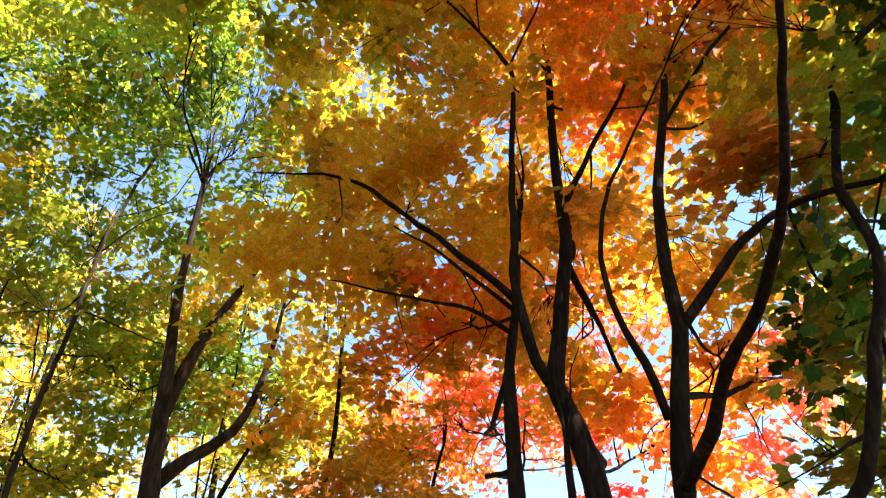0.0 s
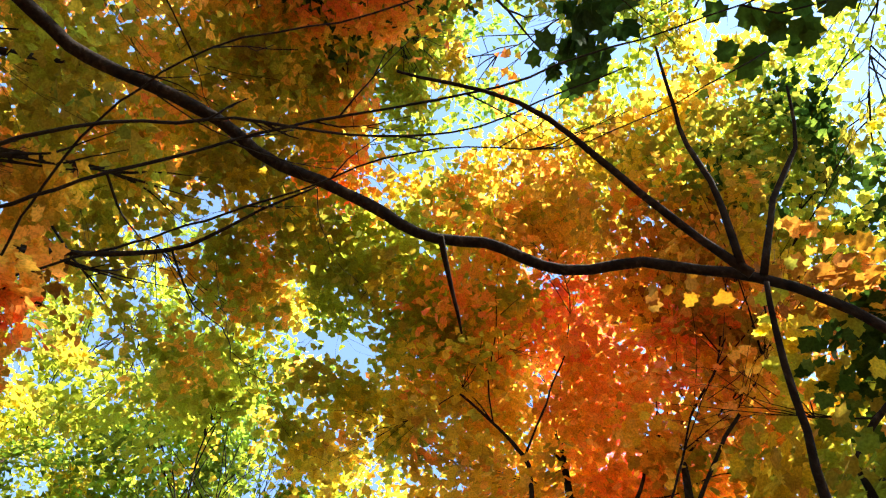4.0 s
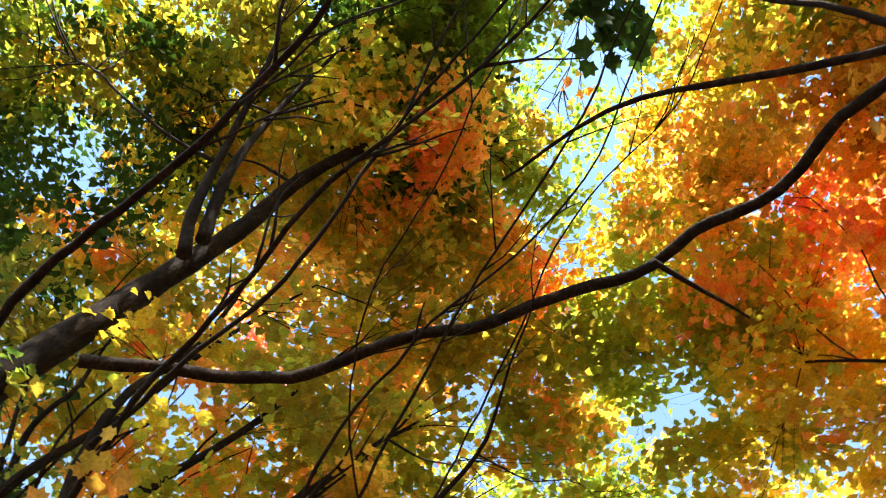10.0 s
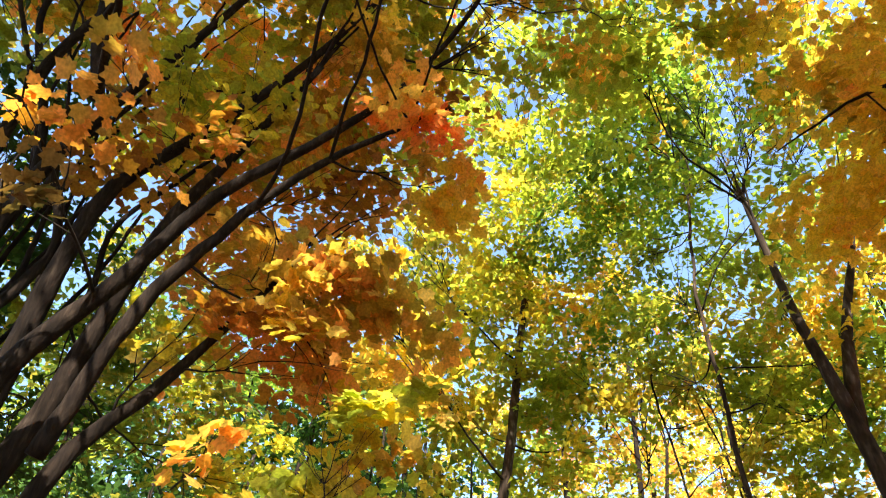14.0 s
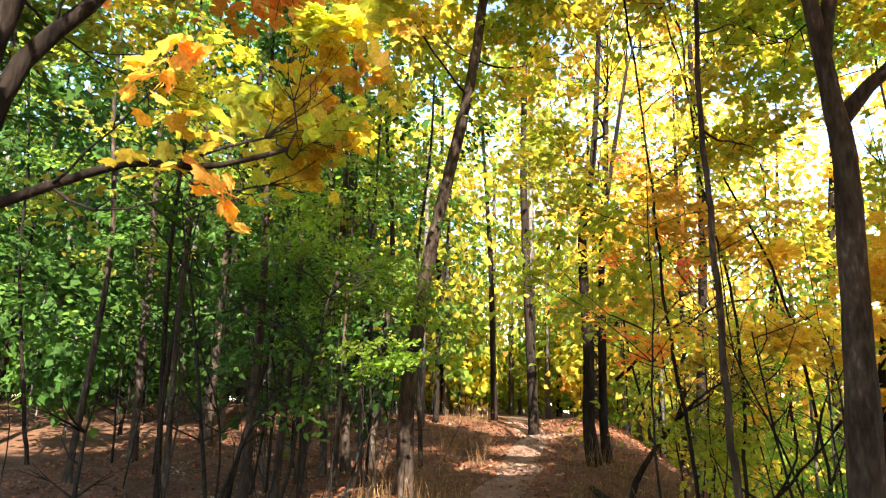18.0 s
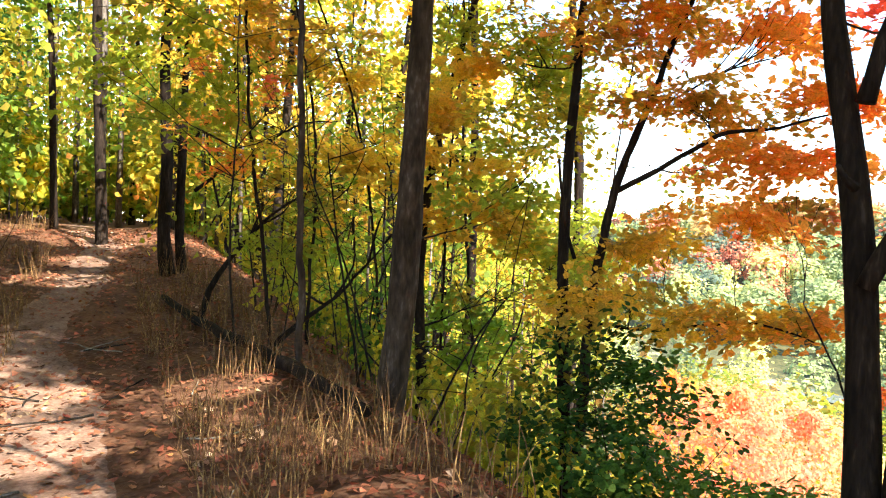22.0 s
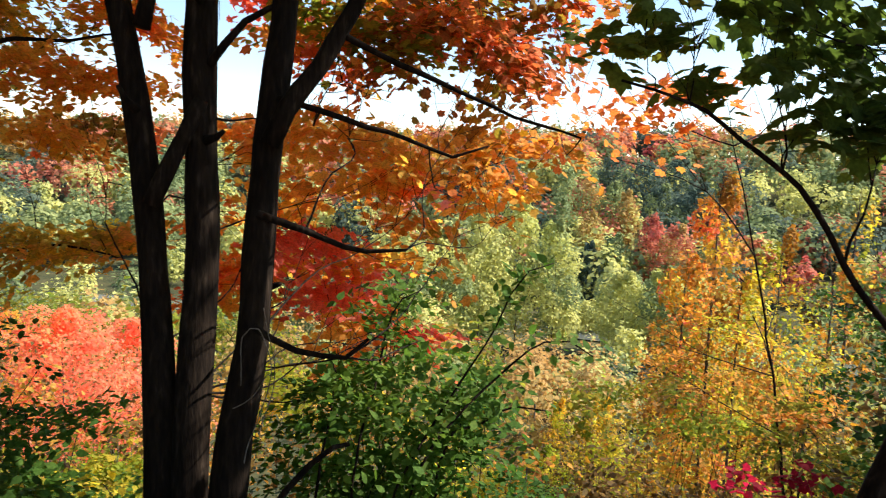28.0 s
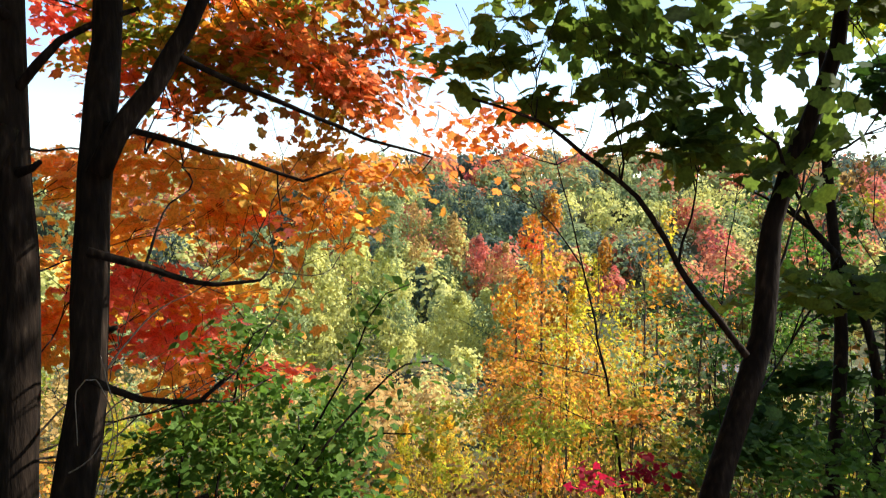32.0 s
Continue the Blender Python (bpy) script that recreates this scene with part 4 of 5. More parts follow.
for b in ((44, 22, 10.5, 1.4, 700, "yellow"), (46, 12, 9.6, 1.2, 600, "lime"), (41, 16, 10, 1.2, 600, "orange"), (48, 20, 10.5, 1.3, 600, "yellow"), (44, 32, 11.5, 1.5, 700, "yellow"), (41, 8, 12, 1.3, 600, "flame"), (35, 12, 11, 1.2, 600, "orange"), (33, 3, 11, 1.2, 600, "gold"), (37, -3, 11, 1.1, 400, "lime")):
    t.clump(*b)
t = Tree("leaning tree with a pale patched trunk at the path's side", group="trees along the bank", bark=BARK_MID)
t.stem([(59.6, -8.6), (59.9, -1.2), (59.2, 5.5), (58.1, 12.8), (55.2, 25.2), (53.0, 37.3), (50.1, 46.0)], 11.1, 9.8, 0.14, 0.05, rooted=True, plumb=True)
for b in ((52, 44, 13, 1.9, 1400, "olive"), (57, 37, 12.5, 1.7, 1200, "yellow"), (48, 37, 13, 1.6, 900, "gold"), (53, 29, 12.5, 1.5, 900, "lime"), (62, 42, 12, 1.8, 1200, "olive"), (46, 28, 13, 1.5, 700, "gold"), (52, 53, 13, 2.0, 1400, "lime"), (66, 36, 11, 1.6, 1000, "gold"), (61, 30, 11.5, 1.4, 800, "olive")):
    t.clump(*b, size=0.125)
t = Tree("leaning dark trunk with broad green leaves at the overlook", group="trees along the bank")
t.stem([(-59.2, -22), (-62.6, -9.8), (-63.1, -1.7), (-65.1, 5.0), (-66.9, 10.5), (-67.5, 16), (-72, 30)], 4.2, 4.6, 0.068, 0.026, rooted=True)
t.stem([(-61.5, -11.1), (-59.3, -8.4), (-56.4, -4.7), (-53.4, 0.4), (-48.3, 4.7), (-45.6, 6.4), (-41, 8)], 4.1, 3.4, 0.02, 0.006, "limb")
for b in ((-46, 10, 3.7, 0.36, 95, "broad"), (-42, 12, 3.8, 0.35, 80, "broad"), (-50.5, 9, 3.8, 0.4, 110, "broad"), (-55, 11, 3.9, 0.45, 130, "broad"), (-58, 4, 4.0, 0.4, 110, "broad"), (-53, 4, 3.8, 0.3, 70, "broad"), (-62, 10, 4.3, 0.55, 150, "broad"),
          (-66, 3, 4.8, 0.6, 200, "broad"), (-68, 12, 4.8, 0.7, 260, "broad"), (-48, 16, 4.0, 0.5, 150, "broad"), (-58, 18, 4.2, 0.6, 200, "broad"), (-66, -8, 5.0, 0.6, 200, "broad")):
    t.clump(*b, outline="maple", size=0.1, flat=0.5, single=b[0] in (-46, -42, -50.5))
t = Tree("thin dark trunk behind the overlook tree", group="trees along the bank")
t.stem([(-67.6, -22), (-68.1, -9.5), (-67.1, 0.3), (-66.6, 6.1), (-66, 16)], 5.2, 5.4, 0.045, 0.02, rooted=True)
t.stem([(-70, -22), (-70.8, -13.8), (-68.6, -5.6), (-65.7, -1.8)], 5.3, 5.2, 0.035, 0.02, rooted=True)
for b in ((-72, 6, 6, 1.0, 380, "dark"), (-72, -6, 6.5, 1.0, 350, "dark"), (-70, -16, 6.5, 0.9, 300, "dark")):
    t.clump(*b, outline="maple", size=0.13)


# ---- woods: tall trees standing further off, each with its own crown ----


def wood_tree(label, x, y, height, crown, n, kinds, lean=0.05, low=0.45, group="woodland trees", r=None, size=0.13, bark=None, limbs=True, fill=1.0):
    reseed(x, y, height)
    z = ground(x, y)
    t = Tree(label, group=group, bark=bark)
    t.place(x, y)
    r = r or 0.008 * height
    dx, dy = rng.normal(size=2) * lean * height
    top = Vector((x + dx, y + dy, z + height))
    foot = Vector((x, y, z - 0.15))
    t.stem_at([foot, foot.lerp(top, 0.05), foot.lerp(top, 0.4) + Vector((rng.normal() * 0.15, rng.normal() * 0.15, 0)), foot.lerp(top, 0.7), top], [r * 1.6, r, r * 0.75, r * 0.5, 0.015], sides=8)
    m = max(3, int(5 + crown))
    for i in range(m):
        h = low + (1.0 - low) * (i + 0.5) / m
        wdt = crown * math.sin(math.pi * min(0.95, 0.25 + 0.72 * (1 - (h - low) / (1.001 - low)) ** 0.8))
        a = rng.random() * 6.28
        c = foot.lerp(top, h) + Vector((math.cos(a), math.sin(a), 0)) * wdt * 0.55
        cr = crown * (0.42 + 0.2 * rng.random())
        if limbs:
            t.limb_to(c, cr, twigs=3)
        q, nn = away_from_eye(*spray_cloud(c, cr, cr * 0.65, int(n * LUSH * fill) // m, 12, 0.3), least=3.0)
        t.add_leaves("tuft" if math.hypot(x, y) > 11.5 else "lobe", q, nn, size * (0.7 + 0.6 * rng.random(len(q))), kinds[i % len(kinds)])
    return t


def stand(yaw, d):
    p = at(yaw, 0, d)
    return p.x, p.y


for yaw, d, h, cr, n, kinds in ((38, 17, 15, 3.2, 1900, ("lime", "olive", "gold")), (29, 16, 14, 3.0, 1700, ("gold", "yellow")), (50, 19, 17, 3.4, 1900, ("olive", "orange", "lime")), (22, 17, 17, 3.2, 1800, ("orange", "yellow", "lime")),
                                (63, 17, 15, 3.3, 1800, ("shade", "olive")), (75, 16, 14, 3.3, 1700, ("dark", "shade")), (90, 15, 14, 3.3, 1600, ("dark", "shade")), (105, 14, 13, 3.3, 1300, ("lime", "mixed")), (122, 13, 14, 3.4, 1000, ("green", "orange")),
                                (14, 15, 17, 3.0, 1500, ("orange", "flame")), 
                                (35, 24, 19, 3.8, 2000, ("orange", "olive")), (40.5, 27, 21, 4.0, 2000, ("flame", "olive")), (45.5, 24, 19, 3.8, 1900, ("olive", "orange")), (37.5, 30, 22, 4.0, 1900, ("olive", "lime")), (45, 26, 15, 3.4, 1700, ("red", "orange")), (39, 23, 13, 3.0, 1400, ("orange", "flame")), (57, 27, 16, 3.6, 1700, ("lime", "shade")), (53, 23, 13, 3.2, 1400, ("green", "olive")), (48, 31, 15, 3.4, 1300, ("orange", "olive")), (68, 25, 15, 3.4, 1500, ("green", "dark")), (80, 24, 15, 3.4, 1500, ("dark", "green")), (92, 24, 15, 3.4, 1400, ("green", "lime")),
                                # the trees from yaw -76 to -96 are unseen, added to cast shade
                                (33, 25, 15, 3.2, 1400, ("gold", "orange")), (25, 22, 14, 3.2, 1500, ("yellow", "gold")), (140, 14, 15, 3.5, 800, ("green", "mixed")), (160, 12, 15, 3.5, 800, ("olive", "orange")), (-150, 13, 15, 3.5, 800, ("green", "lime")), (-84, 17, 16, 3.4, 1500, ("green", "olive")), (-76, 21, 17, 3.4, 1500, ("olive", "russet")), (-80, 26, 17, 3.4, 1500, ("olive", "russet")), (-102, 13, 13, 3.2, 1100, ("lime", "green")), (-96, 10.5, 11, 2.6, 1300, ("green", "dark")), (-170, 8, 13, 3.2, 1000, ("olive", "green"))):
    wood_tree("tall slender woodland tree in autumn leaf", *stand(yaw, d), h, cr, n, kinds)

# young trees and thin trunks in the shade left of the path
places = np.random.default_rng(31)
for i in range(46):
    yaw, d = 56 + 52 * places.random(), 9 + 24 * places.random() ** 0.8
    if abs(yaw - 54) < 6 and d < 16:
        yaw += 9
    # dark leaf kinds: the shade under the roof is in the colour
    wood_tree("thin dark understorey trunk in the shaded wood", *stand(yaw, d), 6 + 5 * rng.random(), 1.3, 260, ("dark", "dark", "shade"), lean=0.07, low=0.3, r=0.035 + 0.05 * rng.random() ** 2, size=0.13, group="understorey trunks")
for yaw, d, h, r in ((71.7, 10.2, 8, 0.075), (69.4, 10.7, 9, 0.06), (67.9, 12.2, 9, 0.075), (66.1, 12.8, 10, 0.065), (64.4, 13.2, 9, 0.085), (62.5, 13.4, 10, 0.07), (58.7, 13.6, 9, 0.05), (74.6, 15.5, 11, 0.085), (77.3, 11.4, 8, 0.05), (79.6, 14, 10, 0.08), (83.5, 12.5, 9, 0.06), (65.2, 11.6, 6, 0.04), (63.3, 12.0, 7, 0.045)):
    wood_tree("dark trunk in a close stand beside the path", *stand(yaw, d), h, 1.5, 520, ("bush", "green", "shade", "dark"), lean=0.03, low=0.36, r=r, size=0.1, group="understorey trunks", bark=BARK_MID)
# dead pale saplings with bare crooked branches in front of the close stand
for yaw, d, h, r, n in ((64.6, 11.3, 2.6, 0.026, 6), (63.4, 11.0, 1.7, 0.034, 4), (61.9, 11.2, 2.3, 0.03, 7), (60.6, 11.4, 2.7, 0.022, 7), (65.9, 11.9, 1.9, 0.02, 4), (62.7, 11.7, 2.2, 0.018, 5), (70.5, 9.6, 1.6, 0.012, 3), (86.3, 10.5, 2.0, 0.028, 3), (58.9, 12.0, 2.9, 0.018, 5), (75.5, 10.8, 2.1, 0.014, 4)):
    reseed(yaw, d, h)
    x, y = stand(yaw, d)
    z = ground(x, y)
    top = tagged(new("dead_sapling"), "pale dead sapling with bare crooked branches beside the path", "dead tree", "dead saplings")
    top.location = (x, y, z)
    lx, ly = rng.normal(size=2) * 0.09
    spine = [Vector((x + lx * h * k * k + 0.03 * rng.normal(), y + ly * h * k * k + 0.03 * rng.normal(), z - 0.08 + (h + 0.08) * k)) for k in (0, 0.2, 0.4, 0.6, 0.8, 1.0)]
    w = Wood()
    w.tube(spine, [r * (1.0 - 0.85 * k) + 0.002 for k in (0, 0.2, 0.4, 0.6, 0.8, 1.0)], 7, 0.1, 0.2)
    w.part("stem", DEAD, top)
    for _ in range(n):
        f = 1.2 + 3.7 * rng.random()
        p = spine[int(f)].lerp(spine[int(f) + 1], f % 1)
        a, k = rng.random() * 6.28, 0.35 + 0.6 * rng.random()
        v = Vector((math.cos(a), math.sin(a), 0.1 + 0.3 * rng.normal()))
        w = Wood()
        tip = [p, p + v * k * 0.4 + Vector((0, 0, 0.05 * rng.normal())), p + v * k * 0.75 + Vector((0.06 * rng.normal(), 0.06 * rng.normal(), 0.08 * rng.normal())), p + v * k + Vector((0.1 * rng.normal(), 0.1 * rng.normal(), 0.12 * rng.normal()))]
        w.tube(tip, [0.011, 0.008, 0.006, 0.003], 5, 0.08, 0.2)
        w.tube([tip[1], tip[1] + v * k * 0.3 + Vector((0.1 * rng.normal(), 0.1 * rng.normal(), 0.14))], [0.006, 0.003], 5, 0.08, 0.2)
        w.part("branch", DEAD, top)
# understorey on the bank, right of the path
for i in range(40):
    yaw, d = 14 + 30 * places.random(), 9 + 22 * places.random()
    x, y = stand(yaw, d)
    wood_tree("young tree with thin stems on the bank below the path", x, y, 5 + 5 * rng.random(), 1.6, 420, ("shade", "olive", "lime"), lean=0.1, low=0.2, r=0.018 + 0.022 * rng.random(), size=0.105, group="bank saplings")

# ---- shrubs ----


def shrub(label, yaw, pitch, d, r, n, kind, outline="oval", size=0.075, stems=4, thick=0.006):
    reseed(yaw, pitch, d, n)
    c = at(yaw, pitch, d)
    z = ground(c.x, c.y)
    t = Tree(label, "shrub", "shrubs on the bank", name="shrub")
    t.place(c.x, c.y)
    for _ in range(stems):
        e = c + Vector(rng.normal(size=3)) * r * 0.55
        f = Vector((c.x + rng.normal() * 0.2, c.y + rng.normal() * 0.2, z - 0.1))
        w = Wood()
        w.tube([f, f.lerp(e, 0.5) + Vector(rng.normal(size=3)) * 0.1, e], [thick, thick * 0.7, 0.003], 5, 0.25, 0.1)
        t.attach(w.part("stem", TWIG, None))
    q, nn = away_from_eye(*spray_cloud(c, r, r, n, 12, 0.16))
    t.add_leaves(outline, q, nn, size * (0.7 + 0.6 * rng.random(len(q))), kind)
    return t


shrub("dark green leafy shrub below the two-stemmed maple", 9, -17, 6.2, 0.75, 1500, "bush")
shrub("dark green leafy shrub below the two-stemmed maple", 3, -20, 6.0, 0.55, 600, "bush")
shrub("dark green leafy shrub below the two-stemmed maple", 9, -24, 4.6, 0.45, 800, "dark", size=0.07)
shrub("dark green leafy shrub below the two-stemmed maple", 4, -26, 5.0, 0.4, 400, "bush", size=0.07)
shrub("dark green leafy shrub below the two-stemmed maple", 11, -12, 6.6, 0.75, 1500, "dark")
shrub("dark green leafy shrub below the two-stemmed maple", 12, -20, 6.2, 0.8, 1500, "dark")
for yaw, pitch, r, n in ((-22, -14, 0.3, 330), (-24.5, -10.5, 0.2, 150), (-20, -19, 0.42, 700), (-26, -19, 0.45, 800), (-29, -24, 0.5, 800), (-22, -25, 0.5, 800), (-17, -25, 0.4, 500), (-31, -17, 0.3, 330)):
    shrub("dark green leafy shrub in front of the valley", yaw, pitch, 5.0, r, int(n * 1.15), "bush", size=0.07, stems=2)


def shoot(line, d, leaves, size):
    """A leafy stem that rises out of a bush, its leaves along the upper part."""
    reseed(*line[-1], d)
    t = Tree("slim leafy shoot rising out of a bush", "shoot", "shoots before the valley", name="shoot")
    t.place(*stand(line[0][0], d))
    pts = [at(y, p, d) for y, p in line]
    fine = t.stem_at([Vector((t.ob.location.x, t.ob.location.y, t.ob.location.z - 0.1))] + pts, [0.014] + [0.009 - 0.006 * i / len(pts) for i in range(len(pts))], "stem", sides=6)
    q, nn = [], []
    start = len(fine) // 3
    for _ in range(leaves):
        f = start + (len(fine) - 1 - start) * rng.random() ** 0.8
        p = fine[int(f)].lerp(fine[min(len(fine) - 1, int(f) + 1)], f % 1)
        q.append(np.array(p) + rng.normal(size=3) * 0.075 * (1.25 - 0.6 * f / len(fine)))
        nn.append(rng.normal(size=3) * 0.6 + np.array([0.1, -0.3, 0.8]))
    t.add_leaves("oval", np.array(q), np.array(nn), size * (0.6 + 0.7 * rng.random(leaves)), "bush")


for line, n in (([(-24, -26), (-27, -20), (-30.0, -15.5), (-32.2, -12), (-33.2, -9.2), (-34.6, -7.2), (-36.6, -6.4)], 190), ([(-26, -24), (-30, -18), (-33.5, -14.5), (-36, -12.5), (-38.0, -12.2), (-39.8, -13.2)], 130),
                ([(-21, -24), (-22.6, -17), (-23.2, -12.5), (-24.6, -9.8), (-26, -9.2)], 110), ([(-28, -22), (-31.5, -19), (-34, -17.4), (-36.4, -17.6)], 80), ([(-18, -24), (-19, -19), (-19.4, -15.5), (-18.6, -13.5)], 80)):
    shoot(line, 4.6, n, 0.075)
for yaw, pitch, d, r, n in ((-44, -18, 9, 0.6, 600), (-50, -18.5, 9, 0.6, 600), (-54, -15, 9, 0.5, 400), (-36, -26, 7, 0.6, 800), (-43, -26, 7, 0.6, 800), (-49, -24, 7.5, 0.6, 700), (-62, -14, 7, 0.6, 600), (-60, -22, 7, 0.7, 700), (-66, -18, 7, 0.7, 800), (-70, -12, 7.5, 0.8, 900), (-72, -22, 6.5, 0.8, 900), (-66, -25, 6, 0.6, 700), (-65, -8, 8.5, 0.7, 700), (-61, -10, 8, 0.8, 1000), (-67, -4, 9, 0.9, 1000), (-63, -20, 6.5, 0.7, 1000), (-68, -15, 6, 0.8, 1100), (-58, -24, 6.5, 0.6, 800), (-48, -15, 10, 0.7, 700), (-52, -12, 11, 0.8, 700), (-56, -18, 8, 0.6, 700), (-71, -21, 4.6, 0.45, 900), (-74, -14, 5.0, 0.5, 900)):
    if yaw > -59:
        # lower brush gets darker leaf kinds, which put shade into its colour
        shrub("thin golden brown brush on the slope", yaw, pitch, d, r, n, ("bronze", "olive", "russet")[int(-yaw) % 3] if pitch > -16 else ("bush", "russet", "shade")[int(-yaw) % 3], size=0.07)
    else:
        # dark and bush kinds stand in for shade below the overlook
        shrub("dark shrub on the slope below the overlook", yaw, pitch, d, r, n, ("dark", "bush")[int(-yaw) % 2], size=0.06)
for yaw, pitch in ((-52, -21.5), (-55, -21), (-54, -24.5)):
    shrub("small dark crimson shrub on the slope", yaw, pitch, 6.6, 0.15, 45, "crimson", "star", size=0.08, stems=3)
shrub("yellow-leaved shrub beyond the brink", -16, -17.5, 9, 0.6, 600, "yellow", size=0.09)
shrub("yellow-leaved shrub beyond the brink", -21, -18, 9.5, 0.6, 600, "olive", size=0.09)
shrub("pale yellow shrub on the slope", -33, -27, 9, 0.6, 600, "yellow", size=0.09)
shrub("golden brown shrub on the slope", -53, -26.5, 8, 0.6, 500, "bronze", size=0.09)


def bare_sapling(label, yaw, d, h, r, wood, lean=0.15, twigs=9):
    """A leafless shade-killed sapling: a bent stem with forking twigs."""
    reseed(yaw, d, h)
    x, y = stand(yaw, d)
    z = ground(x, y)
    t = Tree(label, "sapling", "bare saplings", name="sapling")
    t.place(x, y)
    dx, dy = rng.normal(size=2) * lean * h
    foot, top = Vector((x, y, z - 0.1)), Vector((x + dx, y + dy, z + h))
    w = Wood()
    line = w.tube([foot, foot.lerp(top, 0.35) + Vector((rng.normal() * 0.1, rng.normal() * 0.1, 0)), foot.lerp(top, 0.7) + Vector((rng.normal() * 0.12, rng.normal() * 0.12, 0)), top], [r, r * 0.75, r * 0.5, 0.004], 6, 0.25, 0.12)
    t.attach(w.part("stem", wood, None))
    for _ in range(twigs):
        w = Wood()
        p = line[int(len(line) * (0.25 + 0.7 * rng.random()))]
        a = rng.random() * 6.28
        span = h * (0.12 + 0.2 * rng.random())
        e = p + Vector((math.cos(a), math.sin(a), 0.25 + 0.5 * rng.random())) * span
        mid = w.tube([p, p.lerp(e, 0.5) + Vector(rng.normal(size=3)) * 0.08 * span, e], [r * 0.4, r * 0.28, 0.003], 4, 0.3, 0.1)
        for _ in range(2):
            p2 = mid[len(mid) // 2]
            w.tube([p2, p2 + (e - p) * 0.45 + Vector(rng.normal(size=3)) * 0.25 * span], [r * 0.2, 0.0025], 4, 0.4, 0.1)
        t.attach(w.part("branch", wood, None))


for line, d0, d1, r in (([(37.5, -9.5), (36.0, -8.2), (32.5, -5.3), (28.8, -1.0)], 9.0, 9.6, 0.05), ([(42.5, -5.5), (41, -3), (38, 0.5), (35, 2.5)], 10.2, 9.8, 0.045), ([(30.5, -14.5), (31.5, -9), (33.1, -1.2), (33.8, 5.4)], 7.9, 8.4, 0.022), ([(26, -18), (24.8, -15), (21.9, -9.0), (18.9, -5.2)], 7.2, 7.8, 0.018),
                         ([(22.5, -19), (21, -13), (18.5, -8), (17.5, -3)], 7.0, 7.6, 0.012), ([(27, -17), (28.5, -12), (31, -9), (31.5, -5)], 7.4, 8, 0.012), ([(24, -19), (22.5, -15), (22, -10), (20, -6)], 7.1, 7.4, 0.012)):
    t = Tree("dead leaning branch without leaves on the bank", "branch", "leaning branches", name="leaning_branch")
    rod = t.stem(line, d0, d1, r, 0.008, "stem", rooted=True, sides=7, plumb=True)
    for _ in range(5):
        q = rod[int(len(rod) * (0.4 + 0.55 * rng.random()))]
        e = q + Vector(rng.normal(size=3)) * 0.35 + Vector((0, 0, 0.3))
        t.stem_at([q, q.lerp(e, 0.5) + Vector(rng.normal(size=3)) * 0.06, e], [r * 0.4, r * 0.3, 0.004], "branch", sides=5)
w = Wood()
w.tube([(x, y, ground(x, y) + 0.14) for x, y in ((-8.2, 8.0), (-6.6, 7.1), (-4.9, 6.15), (-3.8, 5.5), (-2.9, 5.0))], [0.045, 0.06, 0.065, 0.07, 0.05], 9, 0.2, 0.15)
tagged(w.part("fallen_log", BARK, None), "thin dark fallen log lying in grass on the bank", "log")

for i in range(34):
    bare_sapling("thin bare sapling with forking dark twigs on the bank", 11 + 30 * places.random(), 8 + 7 * places.random(), 2.0 + 3.0 * places.random(), 0.009 + 0.015 * places.random(), TWIG)
for i in range(26):
    bare_sapling("thin bare sapling in the shaded wood", 61 + 30 * places.random(), 8 + 8 * places.random(), 1.5 + 3.5 * places.random(), 0.012 + 0.02 * places.random(), TWIG)
for i in range(10):
    bare_sapling("thin bare sapling on the slope", -56 - 14 * places.random(), 9 + 8 * places.random(), 4 + 4 * places.random(), 0.014 + 0.016 * places.random(), TWIG)

shrub("green climbing shrub over bare trunks", 64, 9, 9.5, 1.1, 2000, "green", size=0.075)
shrub("green climbing shrub over bare trunks", 67, 14, 9.6, 0.9, 1300, "green", size=0.075)
shrub("green climbing shrub over bare trunks", 71, 8, 9.6, 0.8, 900, "bush", size=0.075)
shrub("green climbing shrub over bare trunks", 60, 3, 9.5, 0.9, 900, "green", size=0.09)
shrub("green climbing shrub over bare trunks", 68, 2, 9.0, 0.9, 900, "dark", size=0.09)

